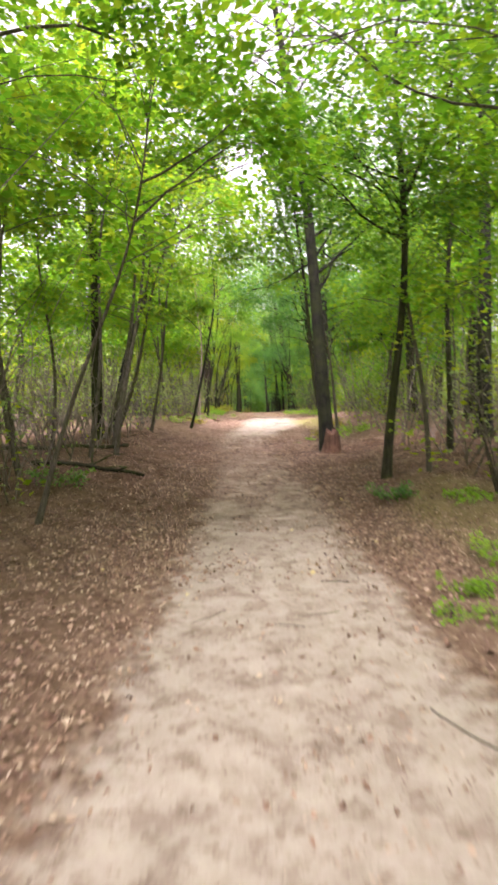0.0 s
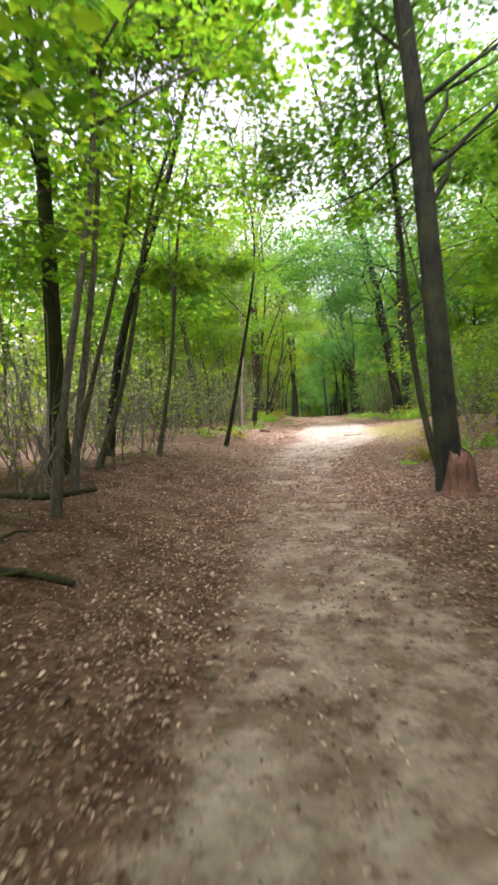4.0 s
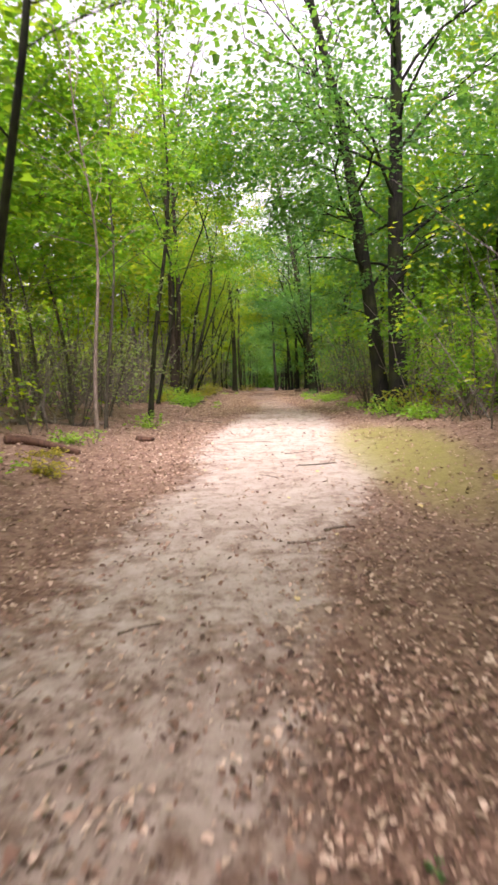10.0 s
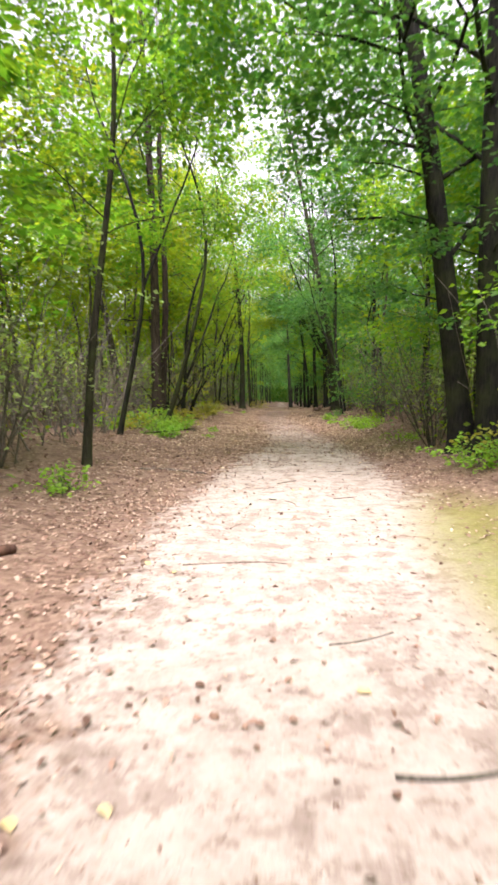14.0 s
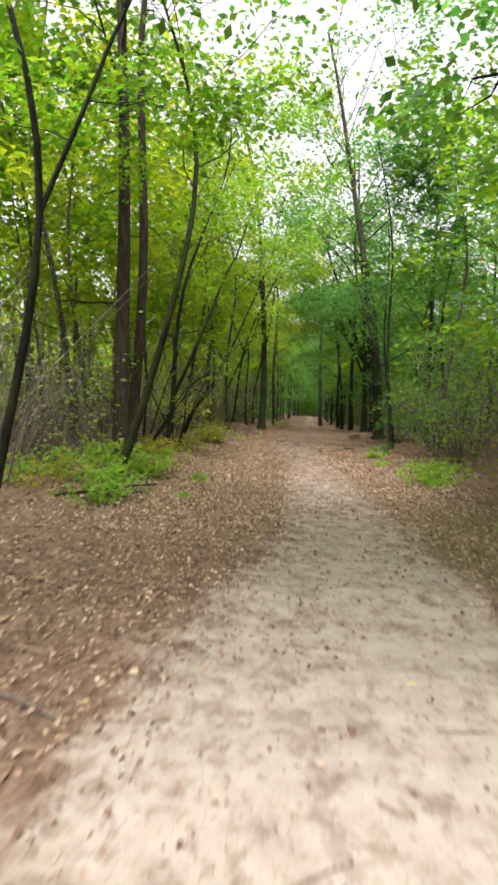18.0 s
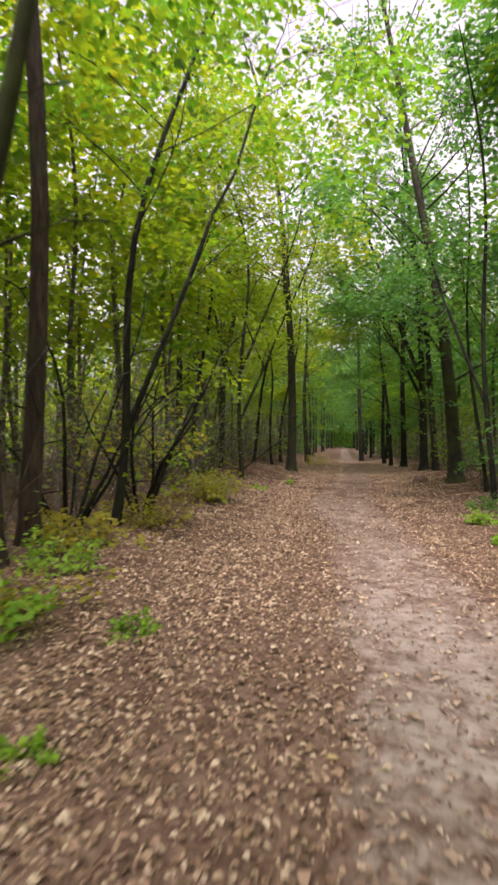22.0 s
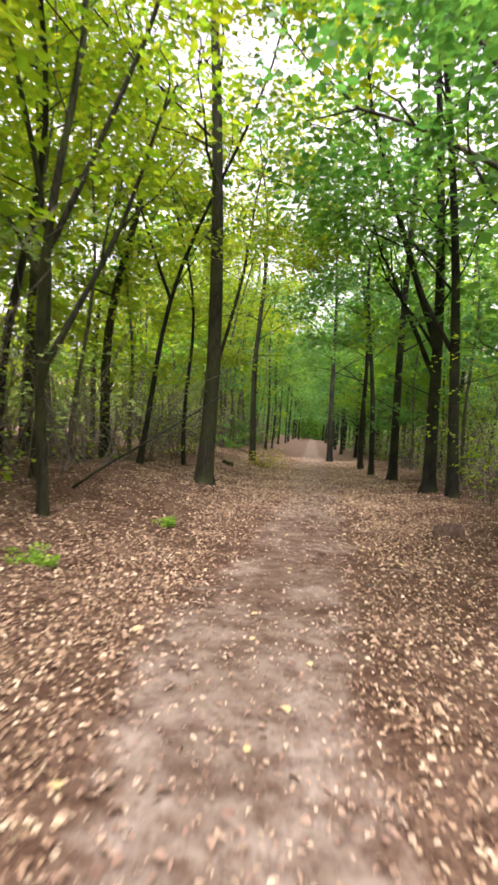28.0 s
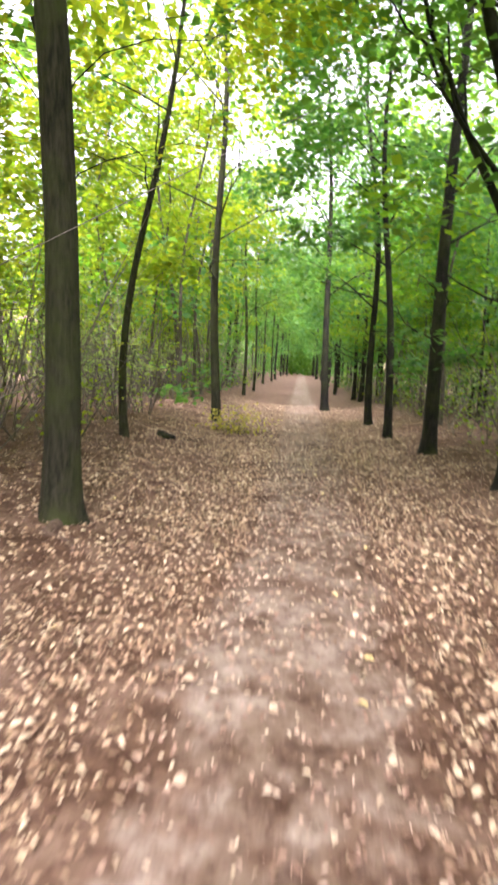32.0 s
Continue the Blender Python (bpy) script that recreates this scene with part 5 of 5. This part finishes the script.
# ---- low plants ----
HERB = "low bright green plant in leaf litter"
PALE = "low yellow-green plant at the edge of the path"
for i, (x, y, tall, spread, fronds, mat, leaf, label) in enumerate([
        (1.9, 8.2, 0.32, 0.35, 16, LEAF_DEEP, 0.05, "bluish-green fern-like plant in leaf litter"), (2.75, 7.7, 0.2, 0.6, 20, LEAF_HERB, 0.05, PALE), (2.2, 5.2, 0.25, 0.4, 14, LEAF_HERB, 0.05, HERB),
        (1.75, 4.5, 0.25, 0.35, 14, LEAF_HERB, 0.045, HERB), (1.4, 3.95, 0.16, 0.3, 16, LEAF_HERB, 0.03, "tuft of short green grass"), (1.78, 17.0, 0.35, 0.3, 14, LEAF_GOLD, 0.06, PALE),
        (2.15, 16.8, 0.4, 0.4, 16, LEAF_HERB, 0.06, HERB), (2.6, 19.6, 0.45, 0.5, 18, LEAF_GOLD, 0.06, PALE), (1.5, 16.8, 0.16, 0.2, 8, LEAF_HERB, 0.05, HERB),
        (2.9, 17.6, 0.4, 0.6, 20, LEAF_HERB, 0.06, HERB), (3.3, 26.2, 0.45, 0.5, 20, LEAF_HERB, 0.07, HERB), (2.95, 28.4, 0.5, 0.5, 22, LEAF_HERB, 0.08, HERB), (3.5, 28.6, 0.8, 0.7, 26, LEAF_GOLD, 0.08, PALE),
        (2.55, 37.2, 0.3, 0.9, 44, LEAF_HERB, 0.06, "spreading patch of bright green ferns"), (2.8, 38.6, 0.32, 0.9, 40, LEAF_HERB, 0.06, "spreading patch of bright green ferns"),
        (-2.4, 36.0, 0.4, 0.5, 20, LEAF_GOLD, 0.06, PALE), (-2.35, 33.2, 0.35, 0.45, 16, LEAF_HERB, 0.06, HERB), (-1.64, 34.6, 0.14, 0.16, 9, LEAF_HERB, 0.05, HERB),
        (-2.85, 34.6, 0.5, 0.5, 18, LEAF_HERB, 0.08, HERB), (-2.35, 33.8, 0.45, 0.4, 14, LEAF_HERB, 0.075, HERB), (-3.2, 33.2, 0.6, 0.5, 12, LEAF_GOLD, 0.07, PALE), (-2.5, 35.6, 0.4, 0.4, 18, LEAF_HERB, 0.07, HERB), (-2.9, 38.0, 0.55, 0.6, 24, LEAF_GOLD, 0.08, PALE), (-2.75, 39.6, 0.5, 0.7, 26, LEAF_GOLD, 0.07, PALE), (-2.55, 42.2, 0.7, 0.8, 34, LEAF_GOLD, 0.08, PALE), (-3.3, 35.9, 0.55, 0.7, 26, LEAF_HERB, 0.08, HERB), (-3.5, 34.0, 0.5, 0.6, 22, LEAF_HERB, 0.08, HERB),
        (-2.65, 37.2, 0.42, 0.5, 20, LEAF_HERB, 0.06, HERB), (-1.68, 36.1, 0.2, 0.22, 9, LEAF_HERB, 0.05, HERB), (1.95, 41.7, 0.25, 0.3, 14, LEAF_HERB, 0.06, HERB), (1.97, 40.3, 0.15, 0.3, 12, LEAF_HERB, 0.06, HERB),
        (-2.6, 43.1, 0.6, 0.6, 24, LEAF_DIM, 0.06, "low pale grey-green plant at the edge of the path"), (-1.35, 59.5, 0.8, 0.4, 26, LEAF_GOLD, 0.07, "yellow-green bush beside the path"), (-1.65, 47.75, 0.18, 0.25, 10, LEAF_HERB, 0.05, HERB),
        (-2.05, 45.4, 0.18, 0.25, 10, LEAF_HERB, 0.05, HERB), (0.68, 16.4, 0.05, 0.07, 4, LEAF_DEEP, 0.04, HERB), (1.0, 15.95, 0.07, 0.12, 5, LEAF_DEEP, 0.045, HERB), (-2.3, 21.2, 0.35, 0.3, 12, LEAF_GOLD, 0.05, PALE), (-2.65, 22.1, 0.14, 0.34, 26, LEAF_GOLD, 0.035, "mossy yellow-green clump on a log"),
        (-2.5, 23.1, 0.3, 0.4, 14, LEAF_HERB, 0.05, HERB), (-2.2, 26.8, 0.4, 0.3, 12, LEAF_HERB, 0.06, HERB), (-2.9, 20.6, 0.4, 0.4, 14, LEAF_HERB, 0.06, HERB), (2.3, 42.9, 0.3, 0.4, 14, LEAF_DEEP, 0.06, HERB),
        (-3.1, 8.6, 0.4, 0.5, 16, LEAF_DEEP, 0.06, HERB), (-3.4, 6.0, 0.5, 0.5, 16, LEAF_DEEP, 0.07, HERB), (2.9, 33.0, 0.3, 0.5, 18, LEAF_HERB, 0.05, HERB)]):
    stand(make_herb(500 + i, tall, spread, fronds, mat, leaf, "plant", label, "low plants"), x, y, 0, 1, 0.0)
for i, (x, y, tall, stems, spread, mat, count, label) in enumerate([
        (4.4, 27.0, 2.9, 12, 1.5, LEAF_GREEN, 4200, "broad green shrub beside the oaks"), (5.0, 25.2, 2.5, 10, 1.4, LEAF_GREEN, 3200, "broad green shrub beside the oaks"), (3.1, 31.6, 1.9, 9, 0.7, LEAF_DEEP, 160, "nearly bare brown shrub at the edge of the wood"),
        (-4.1, 34.0, 2.2, 10, 1.4, LEAF_DIM, 20, "grey dead bare brushwood"), (-3.9, 36.0, 1.8, 10, 1.4, LEAF_DIM, 20, "grey dead bare brushwood"), (-4.6, 35.2, 2.4, 11, 1.2, LEAF_DIM, 30, "grey dead bare brushwood"), (-4.9, 37.4, 2.2, 10, 1.2, LEAF_DEEP, 40, "grey dead bare brushwood"),
        (-3.4, 41.2, 1.6, 8, 0.9, LEAF_GOLD, 500, "pale yellow-green undergrowth shrub"), (3.4, 41.6, 2.4, 8, 1.1, LEAF_DEEP, 700, "dark green undergrowth shrub"),
        (3.1, 46.3, 1.3, 9, 0.8, LEAF_DEEP, 900, "dark green undergrowth shrub"), (3.5, 39.6, 2.6, 8, 1.2, LEAF_DEEP, 900, "dark green undergrowth shrub"), (-3.6, 43.4, 1.3, 8, 0.8, LEAF_HERB, 420, "pale green undergrowth shrub"),
        (-3.0, 40.1, 3.0, 7, 0.9, LEAF_BRIGHT, 260, "clump of dark crooked hazel stems"), (-3.4, 38.6, 3.2, 7, 0.9, LEAF_BRIGHT, 260, "clump of dark crooked hazel stems")]):
    stand(make_shrub(600 + i, tall, stems, 0.038 if "dark crooked" in label else 0.02, spread, DEAD if "dead" in label else BARK_DARK if "dark crooked" in label else BARK_THIN, mat, 0.09, count, "shrub", label, "undergrowth shrubs"), x, y)

# ---- single yellow leaves that stand out on the path ----
yr = np.random.default_rng(77)
blade = None
for i in range(110):
    y = 56 - 52 * yr.random() ** 1.6
    x = yr.normal(0.1, 1.1)
    if blade is None:
        v, f = oval_blades(np.zeros((1, 3)), np.array([[1.0, 0, 0.05]]), np.array([[0.0, 0, 1]]), np.array([0.065]), np.array([0.042]), yr, 0.25)
        blade = mesh_from("fallen_leaf", v - [0.037, 0, 0], f, LITTER_YELLOW, False)
    lf = tagged(new("fallen_leaf", blade), "single yellow fallen leaf lying on the ground", "leaf", "yellow fallen leaves")
    k = yr.uniform(0.7, 1.2)
    lf.matrix_basis = Matrix.LocRotScale((x, y, ground_z(x, y) + 0.012), Euler((yr.normal(0, 0.15), yr.normal(0, 0.15), yr.uniform(0, 6.28))), (k, k, k))
